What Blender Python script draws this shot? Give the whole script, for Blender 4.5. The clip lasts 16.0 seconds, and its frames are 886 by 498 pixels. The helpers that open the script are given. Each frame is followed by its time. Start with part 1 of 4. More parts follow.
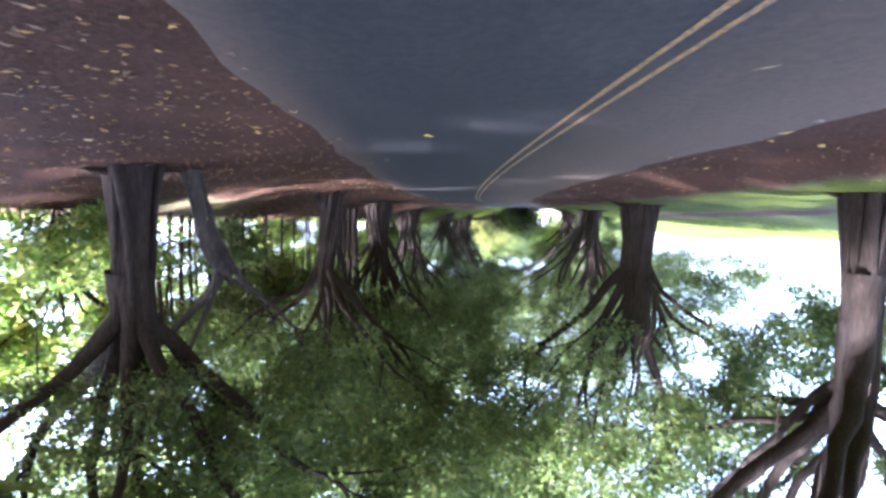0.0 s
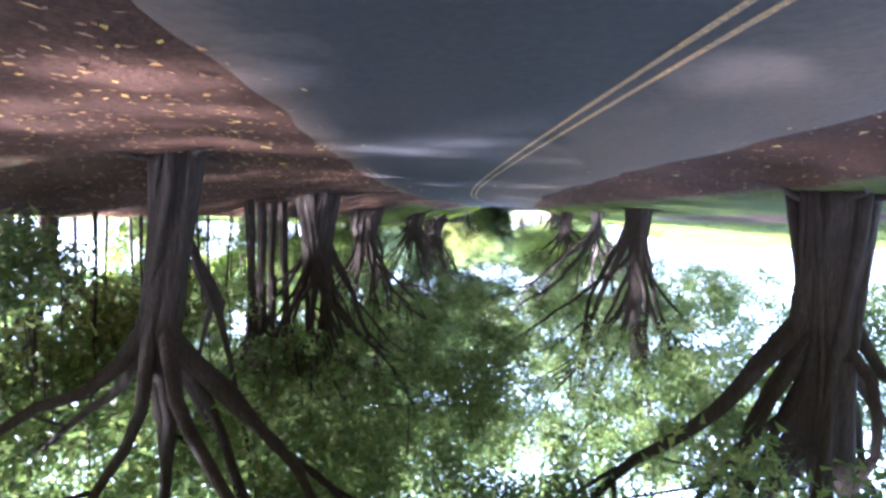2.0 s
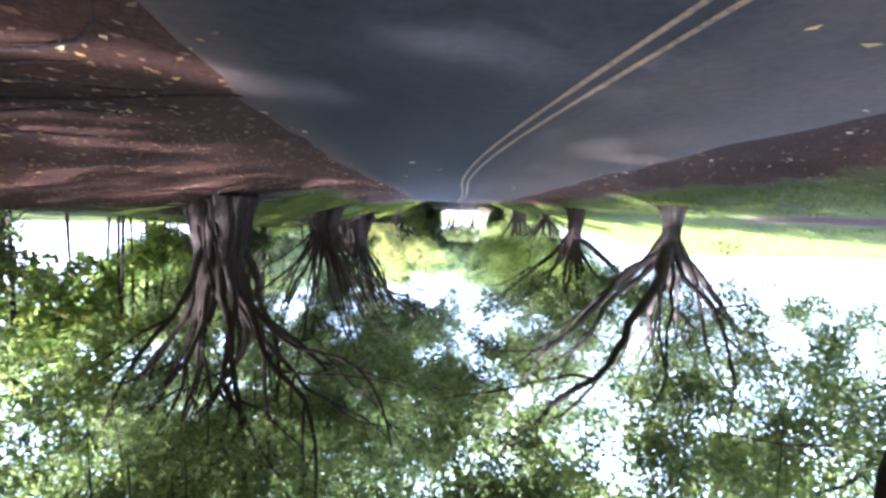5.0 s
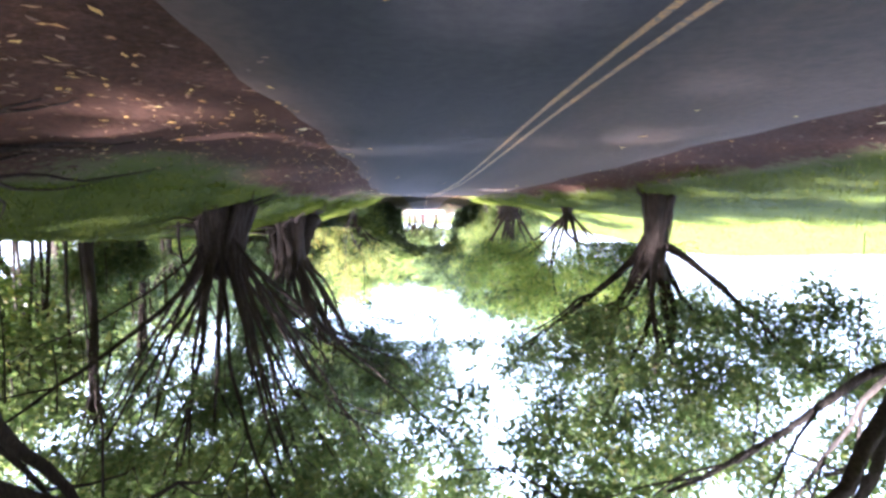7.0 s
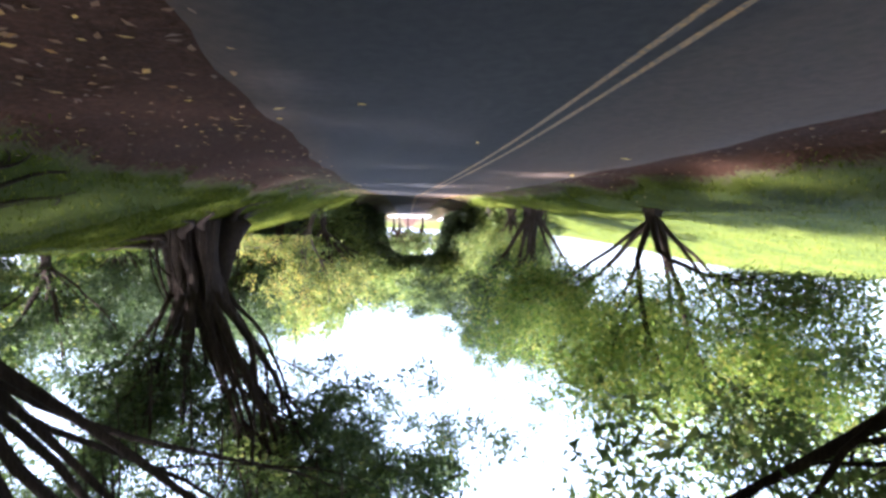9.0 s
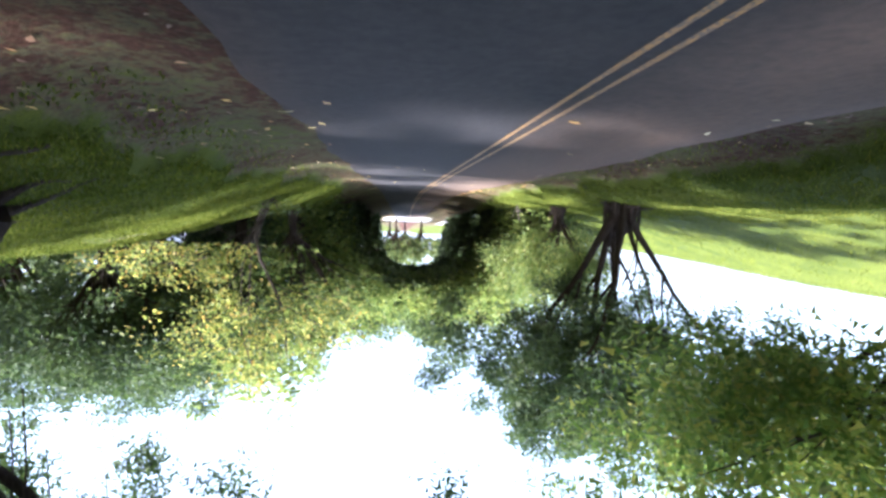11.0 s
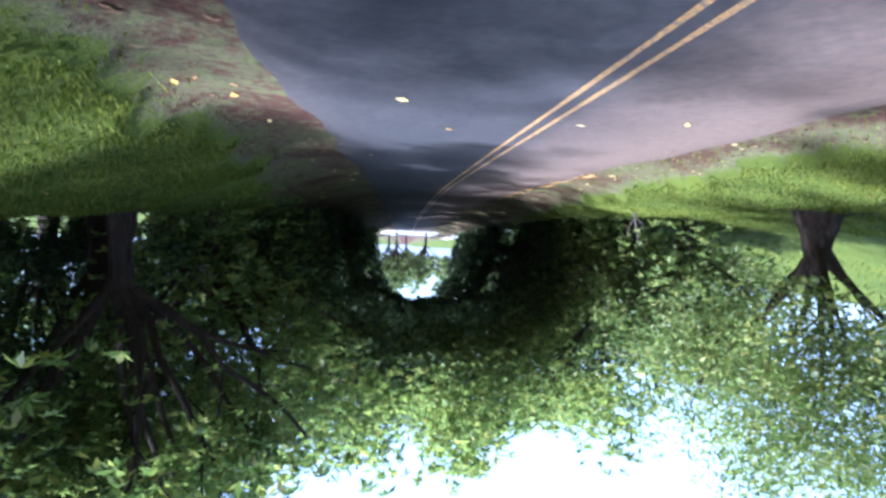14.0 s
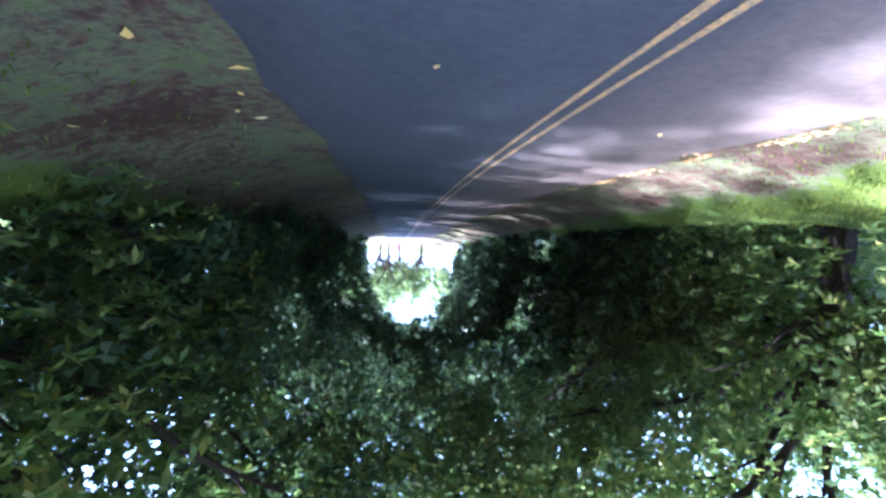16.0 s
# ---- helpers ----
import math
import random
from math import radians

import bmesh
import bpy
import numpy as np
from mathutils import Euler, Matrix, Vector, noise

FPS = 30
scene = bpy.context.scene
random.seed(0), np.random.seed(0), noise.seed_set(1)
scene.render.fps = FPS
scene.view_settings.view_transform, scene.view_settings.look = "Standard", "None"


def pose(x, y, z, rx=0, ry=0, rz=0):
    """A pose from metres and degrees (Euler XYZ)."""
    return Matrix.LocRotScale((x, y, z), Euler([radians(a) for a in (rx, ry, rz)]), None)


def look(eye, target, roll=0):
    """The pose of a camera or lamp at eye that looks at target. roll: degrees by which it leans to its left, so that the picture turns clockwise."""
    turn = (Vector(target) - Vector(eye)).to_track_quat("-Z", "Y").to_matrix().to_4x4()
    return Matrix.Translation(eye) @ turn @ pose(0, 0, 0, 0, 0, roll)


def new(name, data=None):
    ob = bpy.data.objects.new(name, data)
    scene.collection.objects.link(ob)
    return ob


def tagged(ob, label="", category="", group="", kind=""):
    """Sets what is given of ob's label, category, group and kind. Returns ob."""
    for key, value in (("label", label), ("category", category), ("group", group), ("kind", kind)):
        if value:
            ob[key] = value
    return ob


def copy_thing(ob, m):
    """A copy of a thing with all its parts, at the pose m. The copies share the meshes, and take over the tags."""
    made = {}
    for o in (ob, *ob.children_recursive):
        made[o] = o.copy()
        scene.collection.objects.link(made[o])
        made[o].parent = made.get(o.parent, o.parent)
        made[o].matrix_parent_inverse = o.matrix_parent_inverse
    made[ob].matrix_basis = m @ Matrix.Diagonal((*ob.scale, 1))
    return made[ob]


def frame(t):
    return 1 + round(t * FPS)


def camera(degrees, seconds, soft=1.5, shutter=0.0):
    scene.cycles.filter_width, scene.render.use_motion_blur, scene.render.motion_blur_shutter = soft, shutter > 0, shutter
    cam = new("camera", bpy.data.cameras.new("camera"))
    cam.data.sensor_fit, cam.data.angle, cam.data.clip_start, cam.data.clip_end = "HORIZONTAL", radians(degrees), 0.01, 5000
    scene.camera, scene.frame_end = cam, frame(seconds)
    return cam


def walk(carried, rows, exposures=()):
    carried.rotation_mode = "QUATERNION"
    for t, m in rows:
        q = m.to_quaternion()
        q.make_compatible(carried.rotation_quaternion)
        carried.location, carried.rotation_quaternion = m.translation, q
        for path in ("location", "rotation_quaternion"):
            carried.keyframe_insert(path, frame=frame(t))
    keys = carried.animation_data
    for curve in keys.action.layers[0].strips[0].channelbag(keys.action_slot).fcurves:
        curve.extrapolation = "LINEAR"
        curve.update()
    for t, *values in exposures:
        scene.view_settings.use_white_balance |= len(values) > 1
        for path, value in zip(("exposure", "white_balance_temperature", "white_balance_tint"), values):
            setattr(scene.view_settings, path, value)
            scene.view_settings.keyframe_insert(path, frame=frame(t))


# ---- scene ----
cam = camera(80.0, 16.0, soft=2.9)
PATH = [
    (0.0, pose(0.039, -0.024, 1.300, -93.16, 0.51, 175.77)),
    (0.5, pose(0.479, 3.298, 1.297, -92.70, 0.71, 176.91)),
    (1.0, pose(0.874, 6.579, 1.295, -93.52, 1.21, 177.82)),
    (1.5, pose(1.225, 9.825, 1.293, -93.20, 1.04, 178.76)),
    (2.0, pose(1.531, 13.047, 1.289, -92.94, 1.06, 179.81)),
    (2.5, pose(1.790, 16.255, 1.283, -93.46, 1.08, -179.28)),
    (3.0, pose(2.003, 19.458, 1.275, -93.30, 1.07, -177.89)),
    (3.5, pose(2.170, 22.661, 1.267, -93.21, 1.19, -176.38)),
    (4.0, pose(2.277, 25.891, 1.256, -93.27, 1.19, -174.74)),
    (4.2, pose(2.301, 27.194, 1.252, -93.13, 1.30, -174.12)),
    (6.3, pose(1.901, 41.278, 1.183, -92.60, 0.32, -167.50)),
    (6.5, pose(1.782, 42.500, 1.173, -92.94, 0.01, -167.18)),
    (7.0, pose(1.419, 45.461, 1.147, -92.67, -0.08, -166.66)),
    (7.5, pose(0.989, 48.312, 1.113, -92.54, -0.35, -166.14)),
    (8.0, pose(0.531, 51.095, 1.067, -92.26, -0.98, -165.44)),
    (8.5, pose(0.038, 53.798, 1.009, -92.14, 0.04, -165.02)),
    (9.0, pose(-0.455, 56.513, 0.955, -92.15, 0.47, -164.95)),
    (9.2, pose(-0.645, 57.619, 0.937, -92.11, 0.42, -164.88)),
    (11.3, pose(-2.457, 69.788, 0.860, -91.43, 1.51, -164.12)),
    (11.5, pose(-2.647, 70.927, 0.832, -91.11, 1.82, -164.11)),
    (12.0, pose(-3.135, 73.760, 0.749, -90.90, 1.83, -164.21)),
    (12.5, pose(-3.644, 76.589, 0.643, -90.71, 1.62, -164.33)),
    (13.0, pose(-4.172, 79.440, 0.521, -90.72, 1.16, -164.57)),
    (13.5, pose(-4.713, 82.307, 0.389, -90.21, 1.29, -164.68)),
    (14.0, pose(-5.262, 85.179, 0.251, -90.23, 1.64, -164.34)),
    (14.5, pose(-5.813, 88.040, 0.109, -90.42, 1.88, -163.65)),
    (15.0, pose(-6.359, 90.874, -0.036, -90.20, 1.61, -163.36)),
    (15.5, pose(-6.898, 93.669, -0.188, -89.92, 1.66, -163.24)),
    (16.0, pose(-7.428, 96.420, -0.351, -89.54, 1.76, -163.54)),
]
walk(cam, PATH, exposures=[(0.0, 4.05, 4900, 23), (1.5, 4.35, 4800, 22), (4.0, 4.3, 4850, 23), (6.5, 4.0, 5150, 25), (8.2, 3.7, 5300, 24), (9.0, 3.05, 5400, 20), (12.0, 2.7, 5050, 15), (13.0, 2.5, 4800, 14), (14.5, 2.25, 4400, 17), (15.0, 2.85, 4350, 17), (15.5, 3.4, 4300, 17), (16.0, 3.95, 4250, 20)])

import collections

# ---------------------------------------------------------------- light
SUN_FROM = Vector((0.77, -0.38, 0.95)).normalized()
world = bpy.data.worlds.new("daylight")
scene.world = world
world.use_nodes = True
sky = world.node_tree.nodes.new("ShaderNodeTexSky")
sky.sky_type = 'NISHITA'
sky.sun_disc = False
sky.sun_elevation = math.asin(SUN_FROM.z)
sky.sun_rotation = math.atan2(SUN_FROM.x, SUN_FROM.y)
sky.air_density, sky.dust_density, sky.ozone_density = 1.0, 4.5, 0.5
# a thin bright haze whitens the blue of the sky
haze = world.node_tree.nodes.new("ShaderNodeMix")
haze.data_type = 'RGBA'
haze.inputs[0].default_value = 0.45
haze.inputs[7].default_value = (5.2, 5.5, 5.9, 1)
world.node_tree.links.new(sky.outputs[0], haze.inputs[6])
world.node_tree.links.new(haze.outputs[2], world.node_tree.nodes["Background"].inputs[0])
world.node_tree.nodes["Background"].inputs[1].default_value = 0.098
sun = new("sun", bpy.data.lights.new("sun", "SUN"))
sun.data.energy, sun.data.angle, sun.data.color = 5.0, radians(3.5), (1.0, 0.93, 0.82)
sun.matrix_world = look(SUN_FROM * 200, (0, 0, 0))


# ---------------------------------------------------------------- materials
def mat(name, rough=0.8, spec=0.3):
    m = bpy.data.materials.new(name)
    m.use_nodes = True
    b = m.node_tree.nodes["Principled BSDF"]
    b.inputs["Roughness"].default_value = rough
    b.inputs["Specular IOR Level"].default_value = spec
    return m, m.node_tree.nodes, m.node_tree.links, b


def nz(nodes, links, scale, detail=4.0, rough=0.6, coord=None, stretch=None):
    t = nodes.new("ShaderNodeTexNoise")
    t.inputs["Scale"].default_value, t.inputs["Detail"].default_value, t.inputs["Roughness"].default_value = scale, detail, rough
    c = nodes.new("ShaderNodeTexCoord")
    if stretch:
        mp = nodes.new("ShaderNodeMapping")
        mp.inputs["Scale"].default_value = stretch
        links.new(c.outputs["Object"], mp.inputs[0])
        links.new(mp.outputs[0], t.inputs["Vector"])
    else:
        links.new(c.outputs["Object"], t.inputs["Vector"])
    return t.outputs["Fac"]


def ramp(nodes, links, fac, stops):
    r = nodes.new("ShaderNodeValToRGB")
    e = r.color_ramp.elements
    while len(e) < len(stops):
        e.new(0.5)
    for k, (p, c) in zip(e, stops):
        k.position, k.color = p, (*c, 1)
    links.new(fac, r.inputs[0])
    return r.outputs[0]


def mix(nodes, links, fac, a, b, blend='MIX'):
    m = nodes.new("ShaderNodeMix")
    m.data_type, m.blend_type = 'RGBA', blend
    for sock, v in ((m.inputs[0], fac), (m.inputs[6], a), (m.inputs[7], b)):
        if isinstance(v, (int, float)):
            sock.default_value = v
        elif isinstance(v, tuple):
            sock.default_value = (*v, 1)
        else:
            links.new(v, sock)
    return m.outputs[2]


def maths(nodes, links, op, a, b=0.0, clamp=False):
    m = nodes.new("ShaderNodeMath")
    m.operation, m.use_clamp = op, clamp
    for sock, v in zip(m.inputs, (a, b)):
        if isinstance(v, (int, float)):
            sock.default_value = v
        else:
            links.new(v, sock)
    return m.outputs[0]


def bump(nodes, links, b, fac, strength, dist):
    n = nodes.new("ShaderNodeBump")
    n.inputs["Strength"].default_value, n.inputs["Distance"].default_value = strength, dist
    links.new(fac, n.inputs["Height"])
    links.new(n.outputs[0], b.inputs["Normal"])


def asphalt_material():
    m, N, K, b = mat("asphalt", 0.78, 0.12)
    fine, mid, big = nz(N, K, 160, 2), nz(N, K, 9, 5), nz(N, K, 0.5, 3, stretch=(1.6, 0.25, 1))
    c = ramp(N, K, fine, ((0.3, (0.024, 0.022, 0.0225)), (0.7, (0.047, 0.0435, 0.0435))))
    c = mix(N, K, 0.55, c, ramp(N, K, mid, ((0.35, (0.030, 0.0278, 0.0282)), (0.7, (0.056, 0.051, 0.0495)))))
    c = mix(N, K, 0.6, c, ramp(N, K, big, ((0.3, (0.72, 0.72, 0.76)), (0.7, (1.2, 1.15, 1.12)))), 'MULTIPLY')
    # worn brown dust drawn out along the kerbless margins
    at = N.new("ShaderNodeAttribute"); at.attribute_name = "dust"
    d = maths(N, K, 'MULTIPLY', at.outputs["Fac"], maths(N, K, 'ADD', mid, 0.2))
    c = mix(N, K, d, c, (0.135, 0.088, 0.062))
    K.new(c, b.inputs["Base Color"])
    bump(N, K, b, fine, 0.35, 0.006)
    return m


def paint_material(name, col, under):
    m, N, K, b = mat(name, 0.6, 0.35)
    w = nz(N, K, 22, 5, 0.7)
    K.new(ramp(N, K, w, ((0.40, under), (0.58, col))), b.inputs["Base Color"])
    bump(N, K, b, nz(N, K, 160, 2), 0.3, 0.004)
    return m


def ground_material():
    m, N, K, b = mat("soil_and_turf", 0.95, 0.12)
    fine, mid, big, leafy = nz(N, K, 55, 4), nz(N, K, 5, 6, 0.7), nz(N, K, 0.45, 4), nz(N, K, 14, 5, 0.75)
    grass = ramp(N, K, fine, ((0.25, (0.028, 0.040, 0.006)), (0.55, (0.080, 0.100, 0.014)), (0.8, (0.145, 0.155, 0.027))))
    grass = mix(N, K, 0.6, grass, ramp(N, K, mid, ((0.3, (0.55, 0.62, 0.5)), (0.7, (1.35, 1.2, 1.1)))), 'MULTIPLY')
    grass = mix(N, K, 0.8, grass, ramp(N, K, big, ((0.35, (0.50, 0.58, 0.55)), (0.65, (1.15, 1.08, 1.0)))), 'MULTIPLY')
    litter = ramp(N, K, leafy, ((0.25, (0.022, 0.011, 0.007)), (0.48, (0.060, 0.029, 0.018)), (0.62, (0.090, 0.045, 0.028)), (0.8, (0.155, 0.085, 0.052))))
    litter = mix(N, K, 0.7, litter, ramp(N, K, big, ((0.3, (0.65, 0.60, 0.60)), (0.7, (1.25, 1.15, 1.1)))), 'MULTIPLY')
    at = N.new("ShaderNodeAttribute"); at.attribute_name = "turf"
    f = maths(N, K, 'ADD', at.outputs["Fac"], maths(N, K, 'MULTIPLY', maths(N, K, 'SUBTRACT', mid, 0.5), 1.1))
    f = maths(N, K, 'ADD', f, maths(N, K, 'MULTIPLY', maths(N, K, 'SUBTRACT', big, 0.5), 0.8))
    f = maths(N, K, 'MULTIPLY', maths(N, K, 'SUBTRACT', f, 0.32), 2.6, True)
    dry = ramp(N, K, leafy, ((0.3, (0.046, 0.042, 0.020)), (0.5, (0.098, 0.086, 0.044)), (0.66, (0.105, 0.112, 0.034)), (0.8, (0.170, 0.150, 0.075))))
    c = mix(N, K, maths(N, K, 'MULTIPLY', f, 2.0, True), litter, dry)
    c = mix(N, K, maths(N, K, 'SUBTRACT', maths(N, K, 'MULTIPLY', f, 2.0), 1.0, True), c, grass)
    K.new(c, b.inputs["Base Color"])
    bump(N, K, b, maths(N, K, 'ADD', leafy, mid), 0.8, 0.05)
    return m


def bark_material(name, dark, light):
    m, N, K, b = mat(name, 0.9, 0.2)
    streak, blotch = nz(N, K, 7, 6, 0.7, stretch=(3, 3, 0.35)), nz(N, K, 1.3, 4)
    fibre = nz(N, K, 24, 5, 0.75, stretch=(3, 3, 0.25))
    c = ramp(N, K, streak, ((0.3, dark), (0.7, light)))
    c = mix(N, K, 0.75, c, ramp(N, K, fibre, ((0.3, (0.45, 0.45, 0.46)), (0.55, (1.0, 1.0, 1.0)), (0.75, (1.75, 1.65, 1.55)))), 'MULTIPLY')
    c = mix(N, K, 0.7, c, ramp(N, K, blotch, ((0.3, (0.6, 0.6, 0.62)), (0.75, (1.3, 1.25, 1.15)))), 'MULTIPLY')
    K.new(c, b.inputs["Base Color"])
    bump(N, K, b, maths(N, K, 'ADD', streak, maths(N, K, 'MULTIPLY', fibre, 0.6)), 1.0, 0.06)
    return m


def leaf_material(name, stops, through_part=0.45):
    m, N, K, b = mat(name, 0.5, 0.35)
    g = N.new("ShaderNodeNewGeometry")
    c = ramp(N, K, g.outputs["Random Per Island"], stops)
    c = mix(N, K, 0.8, c, ramp(N, K, nz(N, K, 0.7, 3), ((0.3, (0.62, 0.68, 0.7)), (0.7, (1.4, 1.3, 1.1)))), 'MULTIPLY')
    K.new(c, b.inputs["Base Color"])
    t = N.new("ShaderNodeBsdfTranslucent")
    K.new(mix(N, K, 1.0, c, (1.15, 1.28, 0.98), 'MULTIPLY'), t.inputs[0])
    s = N.new("ShaderNodeMixShader")
    s.inputs[0].default_value = through_part
    K.new(b.outputs[0], s.inputs[1]); K.new(t.outputs[0], s.inputs[2])
    K.new(s.outputs[0], N["Material Output"].inputs[0])
    return m


ASPHALT = asphalt_material()
YELLOW = paint_material("worn_yellow_paint", (0.36, 0.19, 0.05), (0.10, 0.075, 0.05))
WHITE = paint_material("worn_white_paint", (0.16, 0.16, 0.155), (0.06, 0.06, 0.06))
GROUND = ground_material()
BARK = bark_material("grey_brown_bark", (0.027, 0.019, 0.0145), (0.086, 0.060, 0.046))
BARK_PALE = bark_material("pale_grey_bark", (0.050, 0.039, 0.032), (0.145, 0.115, 0.094))
LEAF = leaf_material("green_leaves", ((0.0, (0.078, 0.106, 0.040)), (0.45, (0.122, 0.152, 0.055)), (0.8, (0.168, 0.188, 0.066)), (1.0, (0.225, 0.205, 0.078))), 0.52)
# dark green with the avenue's shade put into the leaf colour
LEAF_DARK_SHADED = leaf_material("dark_green_shaded_leaves", ((0.0, (0.034, 0.052, 0.024)), (0.5, (0.060, 0.083, 0.035)), (1.0, (0.100, 0.124, 0.048))), 0.42)
# yellow-green, brightened so the sun's glow sits in the leaf colour
LEAF_SUN_YELLOW = leaf_material("sunlit_yellow_green_leaves", ((0.0, (0.09, 0.14, 0.035)), (0.4, (0.18, 0.24, 0.060)), (0.8, (0.29, 0.31, 0.075)), (1.0, (0.42, 0.35, 0.09))), 0.58)
LEAF_AUTUMN = leaf_material("yellowing_leaves", ((0.0, (0.13, 0.17, 0.055)), (0.5, (0.27, 0.29, 0.09)), (0.8, (0.46, 0.41, 0.11)), (0.93, (0.52, 0.38, 0.11)), (1.0, (0.52, 0.28, 0.08))), 0.5)
# lighter copy of LEAF, with sunlight put into the colour of lit crowns
LEAF_LIT = leaf_material("lit_green_leaves", ((0.0, (0.092, 0.130, 0.042)), (0.45, (0.155, 0.195, 0.058)), (0.8, (0.22, 0.245, 0.072)), (1.0, (0.33, 0.29, 0.085))), 0.52)
FALLEN = leaf_material("fallen_leaves", ((0.0, (0.11, 0.055, 0.03)), (0.55, (0.23, 0.12, 0.06)), (0.8, (0.40, 0.20, 0.06)), (1.0, (0.62, 0.40, 0.10))), 0.15)
BLADES = leaf_material("grass_blades", ((0.0, (0.052, 0.070, 0.010)), (0.6, (0.105, 0.126, 0.018)), (1.0, (0.190, 0.185, 0.036))), 0.4)
BLADES.node_tree.nodes["Principled BSDF"].inputs["Specular IOR Level"].default_value = 0.1
BLADES.node_tree.nodes["Principled BSDF"].inputs["Roughness"].default_value = 0.8


# ---------------------------------------------------------------- the lie of the land
def curve(ys, vs):
    """A smooth curve through the given places."""
    ys, vs = np.array(ys, float), np.array(vs, float)
    d = np.gradient(vs, ys)

    def at(y):
        y = np.asarray(y, float)
        i = np.clip(np.searchsorted(ys, y) - 1, 0, len(ys) - 2)
        h = ys[i + 1] - ys[i]
        u = np.clip((y - ys[i]) / h, 0, 1)
        out = (1 + 2 * u) * (1 - u) ** 2 * vs[i] + u * (1 - u) ** 2 * h * d[i] + u * u * (3 - 2 * u) * vs[i + 1] + u * u * (u - 1) * h * d[i + 1]
        return out + np.minimum(y - ys[0], 0) * d[0] + np.maximum(y - ys[-1], 0) * d[-1]
    return at


# x of the driven line, and the height of the road, by y
line_x = curve((-60, -40, -15, 0, 13, 26, 33, 41, 48.3, 57.6, 70, 80, 96.4, 130, 164, 230), (-13, -8, -2.3, 0.04, 1.53, 2.28, 2.3, 1.9, 0.99, -0.65, -2.46, -4.28, -7.43, -14.0, -20.8, -34))
road_z = curve((-60, 0, 26, 41, 48, 57.6, 70, 76.6, 82.3, 88, 96.4, 105, 118, 164, 230, 400), (0, 0, -0.04, -0.12, -0.19, -0.34, -0.47, -0.66, -0.91, -1.19, -1.65, -2.05, -2.35, -2.4, -2.3, -2.3))
right_edge = curve((-60, 45, 60, 75, 100, 230), (1.55, 1.6, 1.5, 1.35, 1.3, 1.3))
left_edge = curve((-60, 0, 40, 60, 78, 100, 230), (-5.5, -5.5, -5.6, -5.6, -5.1, -4.9, -4.9))
centre = curve((-60, 0, 13, 24, 36, 48, 57, 64, 80, 100, 230), (-1.95, -1.95, -2.05, -2.1, -1.95, -1.8, -1.88, -2.08, -1.85, -1.8, -1.8))
right_rise = curve((-60, 30, 48, 60, 75, 86, 110, 400), (0.45, 0.40, 0.45, 0.75, 0.95, 1.2, 1.0, 1.0))
left_rise = curve((-60, 0, 15, 38, 55, 72, 86, 110, 160, 400), (1.0, 1.0, 1.3, 1.9, 2.0, 2.8, 4.3, 4.3, 3.0, 3.0))
right_crest = curve((-60, 0, 12, 30, 45, 58, 70, 86, 90, 97, 110, 400), (0.5, 0.5, 0.7, 1.0, 0.9, 0.9, 1.1, 1.3, 1.15, 0.25, 0.1, 0.1))
turf_right = curve((-60, 50, 57, 62, 70, 82, 92, 97, 104, 110, 400), (13, 10, 6.5, 4.6, 4.0, 3.2, 2.7, 3.3, 4.6, 5.0, 5.0))
turf_left = curve((-60, 0, 30, 45, 60, 78, 94, 104, 400), (8.6, 8.4, 8.2, 7.6, 7.2, 6.6, 6.3, 7.2, 7.5))


def step(a, b, v):
    u = np.clip((v - a) / (b - a), 0, 1)
    return u * u * (3 - 2 * u)


def ground_z(x, y):
    x, y = np.asarray(x, float), np.asarray(y, float)
    L = x - line_x(y)
    R = L - right_edge(y)
    Q = left_edge(y) - L
    z = road_z(np.clip(y, -200, 400))
    z = z + np.where(R > 0, right_rise(np.clip(y, -60, 400)) * step(0.4, 6.5 - 2.0 * step(55, 78, y), R) + right_crest(np.clip(y, -60, 400)) * step(4.2 - 1.2 * step(50, 66, y), 9.5 - 1.0 * step(50, 66, y), R), 0)
    z = z + np.where(Q > 0, 0.6 * step(0.3, 4.0, Q) + left_rise(np.clip(y, -60, 400)) * step(4.0, 24.0, Q), 0)
    # low broken lip where the turf begins
    tz = step(52, 66, y)
    z = z + tz * 0.22 * step(-0.12, 0.12, L - turf_right(y) + 0.25 * np.sin(y * 1.7) + 0.12 * np.sin(y * 4.3))
    z = z + tz * 0.22 * step(-0.12, 0.12, -L - turf_left(y) + 0.25 * np.sin(y * 1.3 + 1) + 0.12 * np.sin(y * 3.9))
    off = step(0.0, 1.5, np.maximum(R, Q))
    z = z + off * 0.05 * (np.sin(x * 1.9 + 0.6 * np.sin(y * 0.9)) * np.sin(y * 1.4 + x * 0.3) + 0.5 * np.sin(x * 4.1 + y) * np.sin(y * 3.3))
    return z - 0.03


def gz(x, y):
    return float(ground_z(x, y))


def mesh(name, V, F, material, smooth=True):
    me = bpy.data.meshes.new(name)
    me.from_pydata([tuple(v) for v in V], [], [tuple(f) for f in F])
    if smooth:
        me.polygons.foreach_set("use_smooth", np.ones(len(me.polygons), bool))
    me.materials.append(material)
    me.update()
    return me


